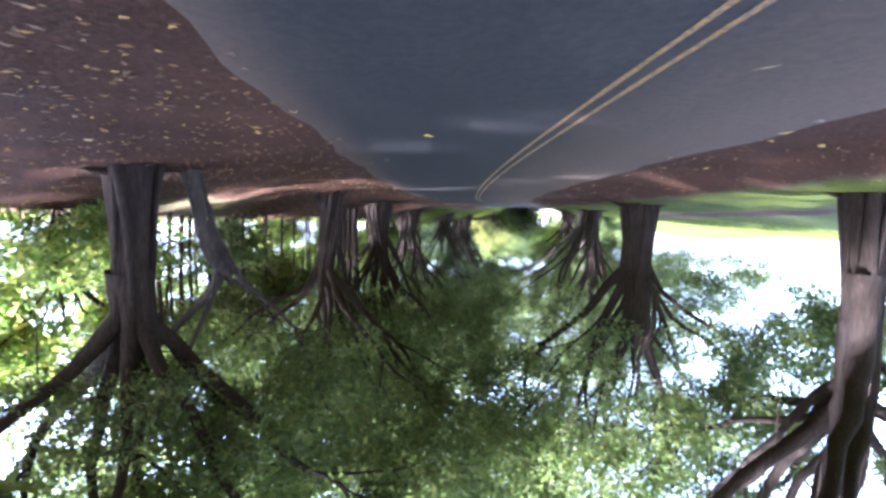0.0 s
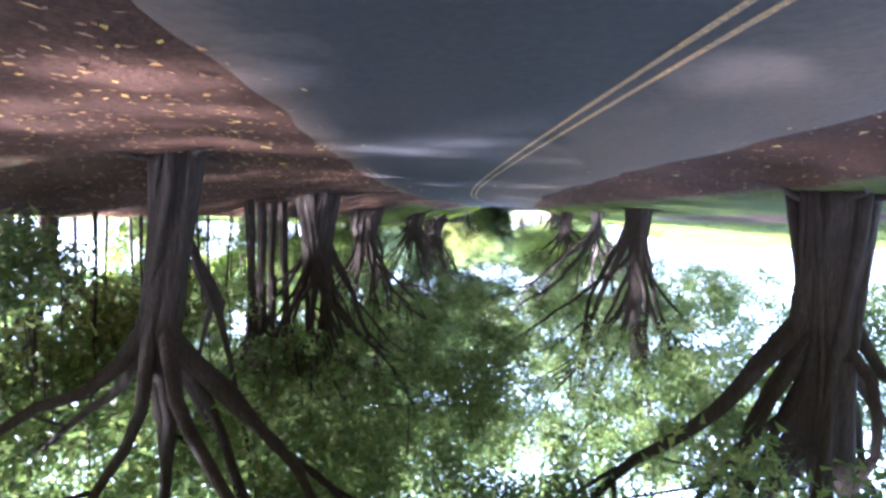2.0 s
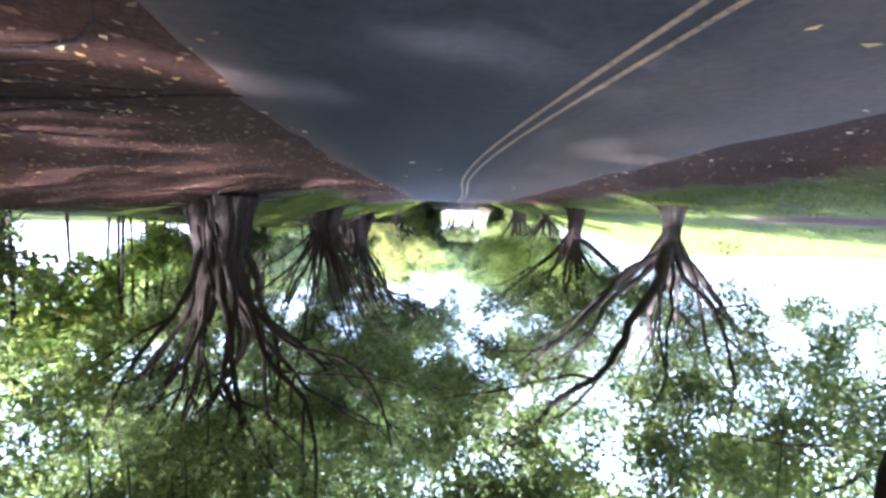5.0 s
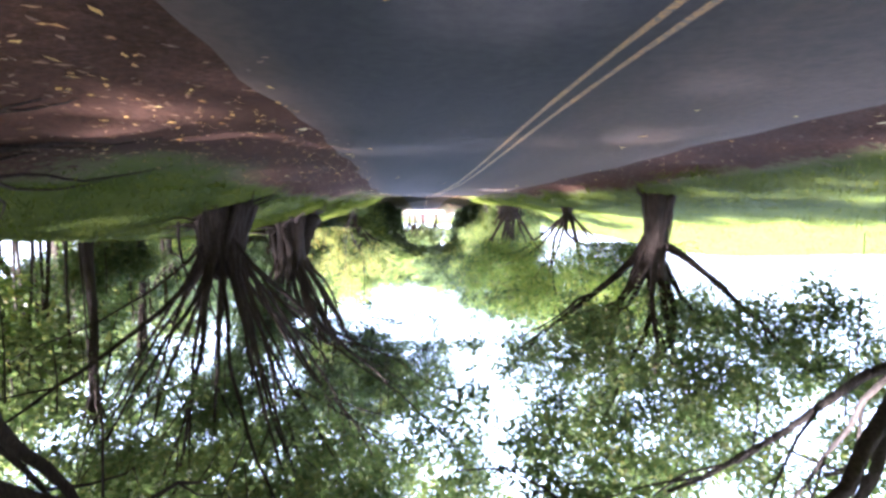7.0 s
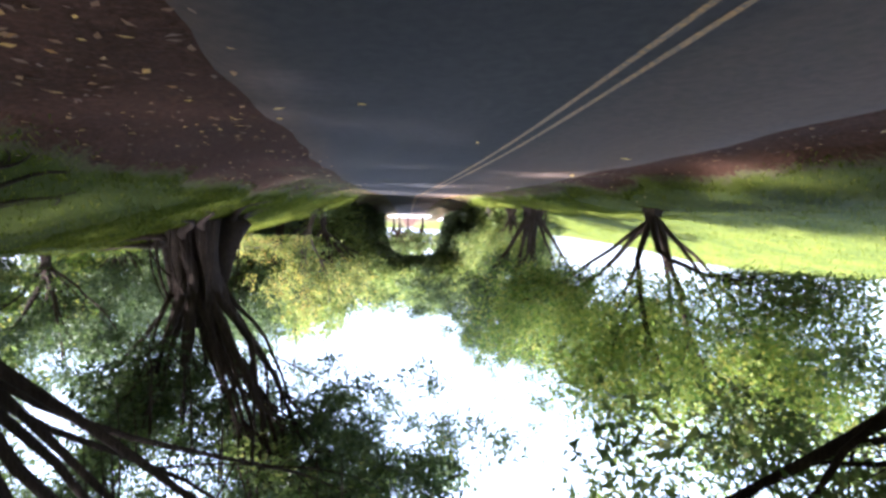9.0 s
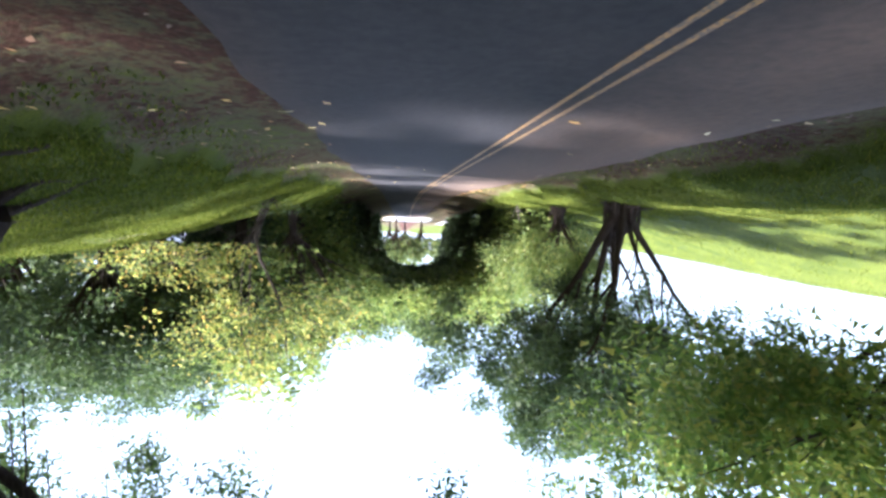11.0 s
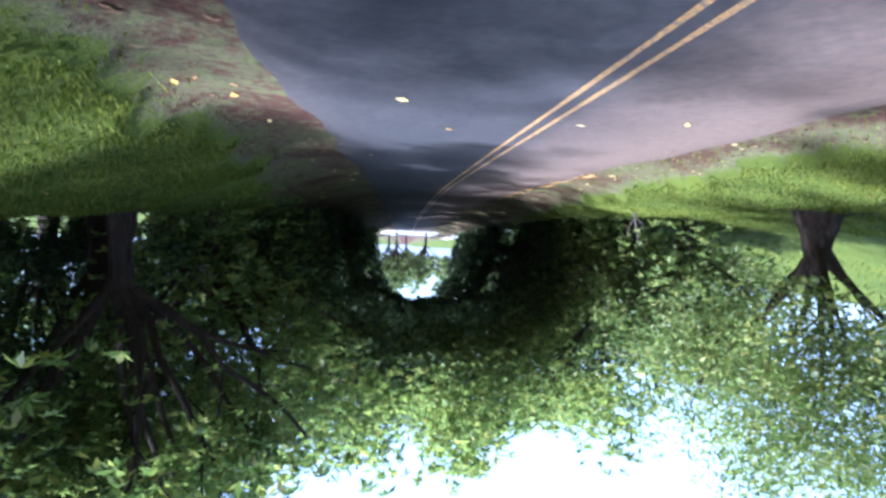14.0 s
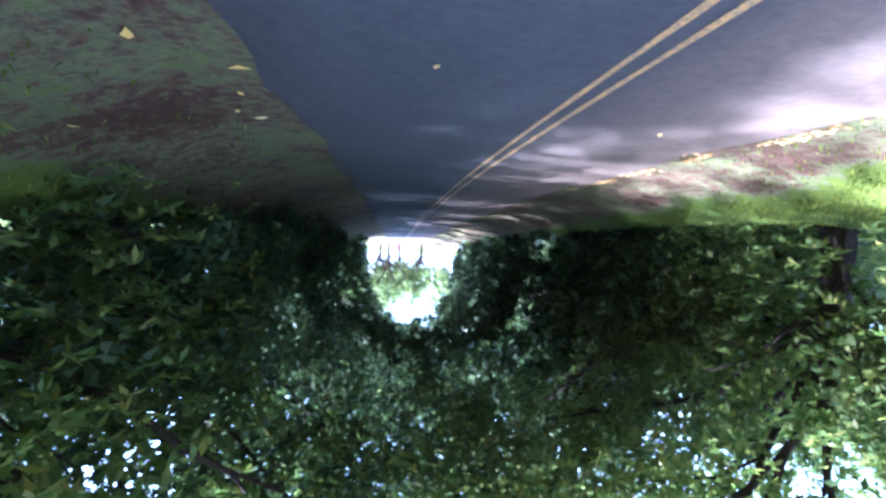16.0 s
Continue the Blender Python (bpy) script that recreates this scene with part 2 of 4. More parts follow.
def loose(name, V, material, k=4):
    """A mesh of loose faces, k corners each."""
    n = len(V) // k
    me = bpy.data.meshes.new(name)
    me.vertices.add(k * n); me.loops.add(k * n); me.polygons.add(n)
    me.vertices.foreach_set("co", np.ascontiguousarray(V, np.float32).ravel())
    me.loops.foreach_set("vertex_index", np.arange(k * n, dtype=np.int32))
    me.polygons.foreach_set("loop_start", np.arange(0, k * n, k, dtype=np.int32))
    me.materials.append(material)
    me.update(calc_edges=True)
    return me


def child(name, me, parent, label=""):
    ob = new(name, me)
    ob.parent = parent
    return tagged(ob, label)


def sheet(name, ys, laterals, height, material, layers):
    """A sheet laid along the road; laterals gives the cross places at each y."""
    rows = np.array([laterals(y) for y in ys])
    Y = np.repeat(np.array(ys)[:, None], rows.shape[1], 1)
    X = line_x(Y) + rows
    Z = height(X, Y)
    n, m = rows.shape
    i = (np.arange(n - 1)[:, None] * m + np.arange(m - 1)[None]).ravel()
    F = np.stack([i, i + 1, i + m + 1, i + m], 1)
    me = mesh(name, np.stack([X, Y, Z], -1).reshape(-1, 3).tolist(), F.tolist(), material)
    for key, fn in layers.items():
        a = me.attributes.new(key, 'FLOAT', 'POINT')
        a.data.foreach_set("value", fn(rows, Y).astype(np.float32).ravel())
    return new(name, me)


def turf(L, Y):
    far = step(58, 70, Y)
    r = step(-0.6 + 0.4 * far, 0.8 - 0.5 * far, L - turf_right(Y) + far * (0.25 * np.sin(Y * 1.7) + 0.12 * np.sin(Y * 4.3)))
    l = step(-0.8 + 0.5 * far, 1.2 - 0.8 * far, -L - turf_left(Y) + far * (0.25 * np.sin(Y * 1.3 + 1) + 0.12 * np.sin(Y * 3.9)))
    band = 0.9 * np.exp(-((-L - 15.5) / 1.3) ** 2) * step(62, 50, Y)
    patch = -band + 0.8 * np.exp(-((L - 5.5) / 2.2) ** 2 - ((Y - 58) / 3.5) ** 2) + 0.5 * np.exp(-((L - 9) / 3) ** 2 - ((Y - 20) / 6) ** 2)
    patch = patch - 0.95 * np.exp(-((L - 7.4) / 0.6) ** 2 - ((Y - 84.5) / 3.5) ** 2)
    shoulder = 0.43 * step(60, 76, Y) * (step(-0.7, -0.2, L - right_edge(Y)) * (L > -1) + step(-0.8, -0.3, left_edge(Y) - L) * (L < -1))
    return np.clip(np.maximum(r, l) + patch + shoulder, 0, 1)


NEAR_Y = np.arange(-12, 112, 0.4)
GROUND_Y = np.concatenate([[-900, -400, -160, -90, -60, -40, -28, -20], NEAR_Y, np.arange(112, 180, 1.5), [185, 200, 230, 300, 500, 1200]])
GROUND_L = np.concatenate([[-900, -400, -160, -90, -60, -45, -36], np.arange(-30, -12, 1.0), np.arange(-12, 12, 0.3), np.arange(12, 26, 1.0), [30, 38, 50, 70, 110, 200, 400, 900]])
ground = sheet("ground", GROUND_Y, lambda y: GROUND_L, ground_z, GROUND, {"turf": turf})
tagged(ground, "brown leaf litter and green turf banks beside the road", "ground", kind="structure")


def road_cross(y):
    u = np.concatenate([[0], np.linspace(0.03, 0.97, 15), [1]])
    wob = 0.10 * math.sin(y * 0.9) + 0.06 * math.sin(y * 2.3)
    a, b = float(left_edge(y)) - wob, float(right_edge(y)) + 0.07 * math.sin(y * 1.1 + 2) + 0.04 * math.sin(y * 3.1)
    return a + (b - a) * u


def road_height(X, Y):
    Z = road_z(Y) + 0.012
    Z[:, 0] -= 0.06
    Z[:, -1] -= 0.06
    return Z


def dust(L, Y):
    r = step(0.9, 0.0, right_edge(Y) - L) * 0.9 * (1 - 0.8 * step(62, 78, Y))
    l = step(2.6, 0.0, L - left_edge(Y)) * 0.9
    return np.clip(np.maximum(r, l) * (1 - 0.4 * step(65, 80, Y)) + 0.62 * step(0.1, -0.7, L - centre(Y)), 0, 1)


road = sheet("road", np.concatenate([np.arange(-60, -12, 4), np.arange(-12, 112, 0.5), np.arange(112, 232, 4)]), road_cross, road_height, ASPHALT, {"dust": dust})
tagged(road, "worn dark grey asphalt road dusted brown along its edges", "road", kind="structure")


def stripe(name, off, y0, y1, width, material, label, stepy=0.8):
    ys = np.arange(y0, y1, stepy)
    ob = sheet(name, ys, lambda y: np.array([-0.5, 0.5]) * width * (1 + 0.15 * math.sin(y * 5.1)) + off(y), lambda X, Y: road_z(Y) + 0.017, material, {})
    return tagged(ob, label, "road marking", kind="structure")


stripe("centre_line", lambda y: float(centre(y)) - 0.105, -30, 225, 0.065, YELLOW, "worn yellow centre line painted on the asphalt")
stripe("centre_line", lambda y: float(centre(y)) + 0.105, -30, 225, 0.065, YELLOW, "worn yellow centre line painted on the asphalt")
stripe("edge_line", lambda y: float(right_edge(y)) - 0.45, 26.3, 30.0, 0.04, WHITE, "faint worn white edge line on the asphalt")


# ---------------------------------------------------------------- trees
def tube(V, F, pts, rad, n=7, lumpy=0.0, rng=None, join=None):
    pts = np.array(pts, float)
    d = np.gradient(pts, axis=0)
    d /= np.linalg.norm(d, axis=1)[:, None] + 1e-9
    a = np.cross(d[0], (0.31, 0.87, 0.22)); a /= np.linalg.norm(a)
    base, ang = len(V), np.linspace(0, 2 * math.pi, n, endpoint=False)
    lump = 1 + lumpy * (rng.random(n) - 0.5) if rng is not None else np.ones(n)
    for p, t, r in zip(pts, d, rad):
        a = a - t * (a @ t); a /= np.linalg.norm(a) + 1e-9
        b = np.cross(t, a)
        V.extend(p + r * (np.cos(ang) * lump)[:, None] * a + r * (np.sin(ang) * lump)[:, None] * b)
    for i in range(len(pts) - 1):
        for j in range(n):
            k = (j + 1) % n
            F.append((base + i * n + j, base + i * n + k, base + (i + 1) * n + k, base + (i + 1) * n + j))
    F.append(tuple(base + (len(pts) - 1) * n + j for j in range(n)))
    if join is not None:
        F.extend((join, base + (j + 1) % n, base + j) for j in range(n))
    return base


def aim(az, el):
    a, e = radians(az), radians(el)
    return np.array([math.cos(a) * math.cos(e), math.sin(a) * math.cos(e), math.sin(e)])


def branch(rng, V, F, start, way, length, r0, depth, tips, lift=0.10, wander=0.12, taper=0.35, kids=3, vase=0.0, join=None, bare=0.38, stem=()):
    n = max(4, int(length / (0.75 if r0 > 0.06 else 1.0)))
    w = np.array(way, float)
    d = w * (1 - vase) + np.array([0, 0, vase])
    d /= np.linalg.norm(d)
    p = np.array(start, float)
    pts = [p.copy()]
    for i in range(n):
        d = d + rng.normal(0, wander, 3) + (w - d) * ((0.34 - 0.2 * vase) if vase and i < 0.6 * n else 0) + np.array([0, 0, lift * (0.5 if i < n / 2 else 1)])
        d /= np.linalg.norm(d)
        p = p + d * length / n
        pts.append(p.copy())
    rad = r0 * (1 - (1 - taper) * np.linspace(0, 1, n + 1) ** 0.8)
    if vase:
        rad = rad + r0 * 0.35 * np.exp(-np.linspace(0, 1, n + 1) / 0.16)
    sides = 8 if r0 > 0.12 else 6 if r0 > 0.05 else 4 if r0 > 0.028 else 3
    base = tube(V, F, list(stem) + pts, np.concatenate([rad[0] * np.linspace(1.25, 1.02, len(stem)), rad]), sides, join=join) + len(stem) * sides
    if depth <= 0:
        tips.extend(pts[n // 3:])
        return
    tips.extend(pts[-2:])
    for k in range(kids):
        i = min(n, max(1, int(n * (bare + (1 - bare) * (k + rng.random() * 0.7) / kids))))
        q = rng.normal(0, 1, 3)
        t = pts[i] - pts[i - 1]; t /= np.linalg.norm(t)
        q = q - t * (q @ t); q /= np.linalg.norm(q)
        g = t + q * rng.uniform(0.55, 1.0) + np.array([0, 0, 0.12])
        branch(rng, V, F, pts[i], g / np.linalg.norm(g), length * rng.uniform(0.40, 0.62), max(rad[i] * 0.62, 0.012), depth - 1, tips, lift * 0.6, wander * 1.3, 0.3, kids, join=base + i * sides)


def leaves(rng, tips, count, size, clump=48, spread=0.55, tight=0.30, floor=None, shape=None, corners=4, rosette=0):
    tips = np.array(tips)
    m = max(1, count // clump)
    c = tips[rng.integers(0, len(tips), m)] + rng.normal(0, spread, (m, 3)) * (1, 1, 0.7)
    p = np.repeat(c, clump, 0) + rng.normal(0, tight, (m * clump, 3)) * (1, 1, 0.75)
    if rosette:
        # whorls of narrow leaves round the twig ends
        p = p[rng.random(len(p)) < 1 / rosette]
        p = np.repeat(p[shape(p)] if shape is not None else p, rosette, 0)
        shape = None
    if floor is not None:
        p = p[p[:, 2] > floor]
    if shape is not None:
        p = p[shape(p)]
    n = len(p)
    d = rng.normal(0, 1, (n, 3)) * (1, 1, 0.6) - (0, 0, 0.25)
    d /= np.linalg.norm(d, axis=1)[:, None]
    u = np.cross(d, rng.normal(0, 1, (n, 3)) * (0.5, 0.5, 0.5) + (0, 0, 1.0))
    u /= np.linalg.norm(u, axis=1)[:, None] + 1e-9
    L = (size * rng.uniform(0.7, 1.35, n))[:, None]
    if rosette:
        whorl = 2 * math.pi * np.arange(n) / rosette + rng.uniform(-0.3, 0.3, n)
        d = np.stack([np.cos(whorl), np.sin(whorl), rng.uniform(-0.7, 0.5, n)], 1) + np.repeat(rng.normal(0, 0.5, (n // rosette + 1, 3)), rosette, 0)[:n]
        d /= np.linalg.norm(d, axis=1)[:, None]
        u = np.cross(d, np.array([0, 0, 1.0]) + rng.normal(0, 0.3, (n, 3)))
        u /= np.linalg.norm(u, axis=1)[:, None] + 1e-9
        u *= 0.75
        p = p + d * L * 0.5
    w = np.cross(u, d)
    a, b = p - d * L * 0.5, p + d * L * 0.5 - w * L * 0.10
    if corners == 3:
        return np.stack([a - u * L * 0.24, a + u * L * 0.24 + w * L * 0.08, b], 1).reshape(-1, 3)
    l, r = p - u * L * 0.26 + w * L * 0.07, p + u * L * 0.26 + w * L * 0.07
    return np.stack([a, l, b, r], 1).reshape(-1, 3)


def rooted(P, F):
    """What still hangs together with the first point."""
    near = collections.defaultdict(list)
    for f in F:
        for v in f:
            near[v].extend(f)
    seen, todo = {0}, [0]
    while todo:
        for w in near[todo.pop()]:
            if w not in seen:
                seen.add(w)
                todo.append(w)
    order = {v: i for i, v in enumerate(sorted(seen))}
    return P[sorted(seen)], [tuple(order[v] for v in f) for f in F if f[0] in seen]


def tree(x, y, radius, fork, limbs, seed, strands=9, count=26000, size=0.20, leaf=None, bark=None, label="", lean=(0, 0), roots=5,
         depth=2, kids=3, spread=0.6, flare=1.35, aerial=0, name="tree", floor=None, lift=0.10, wander=0.15, group="", vase=0.35, tight=0.35, shape=None, extra=None, bare=0.5, clump=48, root_reach=1.0, props=0, dome=None, hollow=None, open_trunk=False, fine=False, thin=False, cover=None, rosette=0):
    """One tree. limbs: (azimuth, elevation, length, thickness, height of its start as a share of the fork's height).
    dome: (reach, height of the top, of the edge over the road and away from it, share) of an umbrella of leafy twigs over the limbs; hollow: (reach, height)
    of the leafless room round the trunk; open_trunk: a trunk of separate stems that one sees between; cover: (number, size) of the
    larger leaves on top of the dome."""
    rng = np.random.default_rng(seed)
    leaf, bark = leaf or LEAF, bark or BARK
    base = np.array([x, y, gz(x, y)])
    ob = new(name)
    ob.location = base
    tagged(ob, label, "tree", group)
    topv = np.array([lean[0], lean[1], fork])
    V, F, tips = [], [], []
    hs = np.linspace(0, 1, 7)
    core = [topv * h + (0, 0, -0.3 if h == 0 else 0) for h in hs]
    if radius < 0.25:
        core = [p + np.array([math.sin(seed + 3.1 * h), math.cos(1.7 * seed + 2.3 * h), 0]) * radius * 1.1 * h for p, h in zip(core, hs)]
    many = strands >= 14
    core += [topv * 1.12, topv * 1.25 + (0.05, 0.04, 0)]
    thick = (0.52 if many else 0.80) - (0.20 if many else 0.16) * hs + (flare - 1) * 0.8 * (1 - hs) ** 3
    if open_trunk:
        thick = 0.20 + 0.30 * hs ** 2
    stem = tube(V, F, core, radius * np.append(thick, (0.26, 0.08) if many else (0.42, 0.14)), 12, 0.3, rng)
    for k in range(strands):
        a = 2 * math.pi * (k + rng.uniform(-0.3, 0.3)) / strands
        tw, r = rng.uniform(-0.9, 0.9), radius * (rng.uniform(0.10, 0.24) if strands < 14 else rng.uniform(0.07, 0.27))
        out = rng.uniform(0.62, 0.98) if many else rng.uniform(0.70, 0.92)
        if open_trunk:
            r = radius * rng.uniform(0.16, 0.34)
        pts = []
        reach = rng.uniform(0.8, 1.22)
        for h in np.linspace(0, reach, 8):
            o = radius * out * (1.0 - (0.30 if many else 0.2) * h - 0.9 * max(0, h - 0.9)) * (1 + (flare - 1) * (1 - min(h, 1)) ** 3 * rng.uniform(0.8, 1.5))
            b = a + tw * h + (0.36 if many else 0.22) * math.sin((5.2 if many else 3.4) * h + 2.1 * k)
            pts.append(topv * h + np.array([math.cos(b) * o, math.sin(b) * o, -0.25 if h == 0 else 0]))
        tube(V, F, pts, r * np.array([1.35, 1.1, 1.0, 0.95, 0.95, 0.85, 0.6, 0.15]), 7, 0.3, rng, join=stem)
    child("trunk", mesh("trunk", V, F, bark), ob)
    for az, el, length, thick, hf in limbs:
        V, F = [], []
        w = aim(az, el)
        low, tw = (0.0 if many else max(0.0, hf - 0.34)), rng.uniform(-0.7, 0.7)
        below = []
        for s in np.linspace(0, 1, 6 if many else 4):
            h, q = low + (hf - low) * s, radians(az) + tw * (1 - s)
            o = radius * ((0.86 - 0.22 * s + (flare - 1) * 1.3 * (1 - s) ** 3) if many else 0.30 + 0.22 * s)
            below.append(topv * h + np.array([math.cos(q) * o, math.sin(q) * o, -0.2 if h == 0 else 0]))
        start = below.pop()
        branch(rng, V, F, start, w, length, thick, depth, tips, lift, wander, 0.30, kids, vase, bare=bare, stem=below)
        if aerial and rng.random() < aerial:
            for _ in range(3):
                q = np.array(tips[rng.integers(0, len(tips))]) * rng.uniform(0.4, 0.7) + topv * 0.3
                ln = rng.uniform(0.8, 2.2)
                A, B = [], []
                tube(A, B, [q, q - (0.03, 0.02, ln / 2), q - (0.0, 0.06, ln)], [0.018, 0.014, 0.008], 4)
                child("aerial_root", mesh("aerial_root", A, B, bark), ob)
        if shape is not None:
            P = np.array(V)
            inside = shape(P + base) | (P[:, 2] < fork + 1.5)
            V, F = rooted(P, [f for f in F if inside[list(f)].all()])
        child("limb", mesh("limb", V, F, bark), ob)
    for k in range(props):
        a, o, top = rng.uniform(0, 6.28), radius * rng.uniform(1.0, 1.7), rng.uniform(1.6, 3.6)
        q = np.array([math.cos(a), math.sin(a), 0])
        V, F = [], []
        u, wob = np.linspace(0, 1, 9), rng.normal(0, 0.05, 2)
        pts = [q * (o * (1 - v ** 3) + radius * 0.5 * v ** 3) + topv / fork * top * v + np.array([wob[0] * math.sin(5 * v), wob[1] * math.sin(4 * v + 1), -0.1 if v == 0 else 0]) for v in u]
        tube(V, F, pts, (1.3 - 0.6 * u) * rng.uniform(0.015, 0.05), 5)
        child("aerial_root", mesh("aerial_root", V, F, bark), ob)
    for k in range(roots):
        a = 2 * math.pi * (k + rng.uniform(-0.35, 0.35)) / roots
        ln = radius * rng.uniform(1.2, 2.6) * root_reach
        pts = []
        for h in np.linspace(0, 1, 11):
            o = radius * 0.8 + ln * h
            turn = a + 0.35 * h * math.sin(k * 2.1) + 0.12 * math.sin(7 * h + 1.7 * k)
            px, py = math.cos(turn) * o, math.sin(turn) * o
            pts.append((px, py, gz(x + px, y + py) - base[2] + 0.10 * (1 - h) ** 2 * radius * (3 if roots < 12 else 1.2) - 0.03 * h + (0.0 if roots < 12 else 0.03) + 0.02 * math.sin(9 * h + k)))
        V, F = [], []
        tube(V, F, pts, radius * (0.16 if roots < 12 else 0.05) * np.linspace(1.0, 0.25, 11), 6, 0.2, rng)
        child("root", mesh("root", V, F, bark), ob)
    if extra is not None:
        tips.extend(extra(rng) - base)
    if dome is not None:
        reach, top, edge, out, share = dome
        n = int(len(tips) * share)
        r, a = np.sqrt(rng.random(n)), rng.uniform(0, 2 * math.pi, n)
        away = np.clip(0.5 + np.cos(a) * (-0.9 if x < float(line_x(y)) else 0.9), 0, 1)
        top = top - (4.6 * away if out < 4.5 and x < float(line_x(y)) else 0)
        z = top - (top - edge - (out - edge) * away) * r ** 2.2 + rng.normal(0, 0.5, n) + 0.7 * np.sin(2.3 * a + seed) * r
        tips.extend(np.stack([reach * r * np.cos(a), reach * r * np.sin(a), z], 1))
    if hollow is not None:
        Q = np.array(tips)
        r = np.hypot(Q[:, 0], Q[:, 1])
        away = Q[:, 0] * (-1 if x < float(line_x(y)) else 1) > 0.35 * r
        tips = Q[(r > hollow[0] * np.where(away, 0.5, 1.0)) | (Q[:, 2] > hollow[1])]
    if count and len(tips):
        corners = 4 if rosette else 3 if fine or thin or size > 0.4 else 4
        clump = 130 if fine and clump == 48 else clump
        amount, length = (count * 1.42, size * 0.85) if fine and not rosette else (count * 0.86, size * 1.07)
        crown = leaves(rng, tips, int(amount), length, spread=spread, floor=floor, tight=tight, clump=clump, shape=None if shape is None else (lambda p: shape(p + base)), corners=corners, rosette=rosette)
        # larger leaves added high up, mostly out of view, to block sun flecks
        if cover is not None:
            r, a = np.sqrt(rng.random(4000)) * dome[0], rng.uniform(0, 2 * math.pi, 4000)
            high = np.stack([r * np.cos(a) + 1.5, r * np.sin(a), dome[1] + 0.9 - 1.8 * (r / dome[0]) ** 2 + rng.normal(0, 0.4, 4000)], 1)
            crown = np.concatenate([crown, leaves(rng, high, cover[0], cover[1], clump=12, spread=0.3, tight=0.4, corners=corners)])
        child("crown", loose("crown", crown, leaf, corners), ob)
    return ob


def fan(seed, n, az0, az1, el0, el1, len0, len1, thick, h0=0.7, h1=1.0):
    """A spray of n limbs between two headings."""
    rng = np.random.default_rng(seed)
    return [(az0 + (az1 - az0) * (k + rng.uniform(0.1, 0.9)) / n, rng.uniform(el0, el1), rng.uniform(len0, len1), thick * rng.uniform(0.6, 1.15), rng.uniform(h0, h1)) for k in range(n)]


UNSEEN_SHADE = "old spreading tree added around the start to shade the road"

# mostly unseen trees added around the start to keep sun off the road
for k, (x, y, az) in enumerate(((8.6, 1.5, 180), (12.5, 4.5, 180), (9.5, -7.0, 180), (4.0, -17.0, 180), (-10.2, 1.5, 0), (-11.6, -11.0, 0))):
    tree(x, y, 0.6, 3.6, fan(300 + k, 7, az - 80, az + 80, 25, 60, 8, 11, 0.2, 0.8) + fan(310 + k, 6, az + 60, az + 300, 35, 82, 6, 9, 0.18, 0.8), 300 + k, 8, 8000, 0.62, label=UNSEEN_SHADE, roots=4, group="shade trees", dome=(9, 12, 7.5, 5.0, 0.7), cover=(5000, 0.55), floor=5.5)

# along the near verge, on leaf litter
tree(7.6, 10.9, 0.50, 3.4, [(30, 30, 8, 0.26, 1.0), (75, 50, 8, 0.2, 1.0), (150, 50, 9, 0.16, 1.0), (200, 42, 9, 0.14, 1.0), (-40, 40, 7, 0.18, 0.95), (110, 30, 7, 0.12, 0.9), (0, 75, 8, 0.16, 1.0), (250, 70, 8, 0.14, 1.0)], 11, 6, 24000, 0.24, label="thick forked tree with dark trunk on leaf litter", aerial=0.3, dome=(8, 12, 7.5, 6.5, 0.5), cover=(7000, 0.36), hollow=(4.5, 5.5), fine=True)
tree(6.9, 11.9, 0.20, 2.2, [(30, 70, 6.0, 0.13, 1.0), (90, 64, 5.0, 0.08, 0.9), (150, 66, 4.5, 0.07, 1.0), (330, 60, 4.5, 0.07, 1.0)], 12, 4, 7000, 0.22, label="slender bent tree with crooked branching stem", lean=(-0.70, 0.3), roots=3, wander=0.30, vase=0.2, bark=BARK_PALE, hollow=(4.0, 4.6), floor=4.2, fine=True)
tree(6.7, 23.4, 0.48, 3.6, [(185, 35, 10, 0.15, 1.0), (160, 48, 10, 0.13, 1.0), (20, 30, 7, 0.15, 1.0), (60, 45, 7, 0.16, 1.0), (330, 35, 6, 0.15, 0.95), (110, 48, 9, 0.14, 1.0), (215, 35, 9, 0.14, 0.95), (280, 40, 6, 0.14, 0.95), (0, 78, 8, 0.15, 1.0), (120, 74, 8, 0.14, 1.0), (240, 72, 8, 0.14, 1.0)], 13, 7, 62000, 0.24, label="tall tree with dark ridged trunk forking into wide limbs", aerial=0.4, flare=1.15, lean=(0.45, 0.0), dome=(10.5, 12.5, 8.2, 5.0, 0.9), cover=(20000, 0.36), hollow=(9, 7.0), fine=True)
tree(7.9, 24.6, 0.14, 3.2, [(140, 55, 5, 0.08, 1.0), (40, 60, 4, 0.06, 1.0)], 14, 2, 4000, 0.24, label="thin leaning stem beside a larger trunk", lean=(-0.9, 0.9), roots=2)
tree(7.6, 38.2, 0.74, 3.7, fan(15, 13, 115, 265, 28, 60, 9, 12, 0.14, 0.45) + fan(16, 8, -70, 110, 25, 55, 6, 8, 0.14, 0.6) + fan(115, 7, 0, 360, 62, 84, 7, 9, 0.15, 0.8), 15, 28, 70000, 0.24, label="huge banyan-like tree of many bundled root stems", roots=26, root_reach=2.2, aerial=0.5, lift=0.05, bare=0.5, vase=0.85, props=16, flare=1.3, dome=(10, 12.5, 8.4, 5.0, 0.8), cover=(14000, 0.36), hollow=(9, 7.4), fine=True)
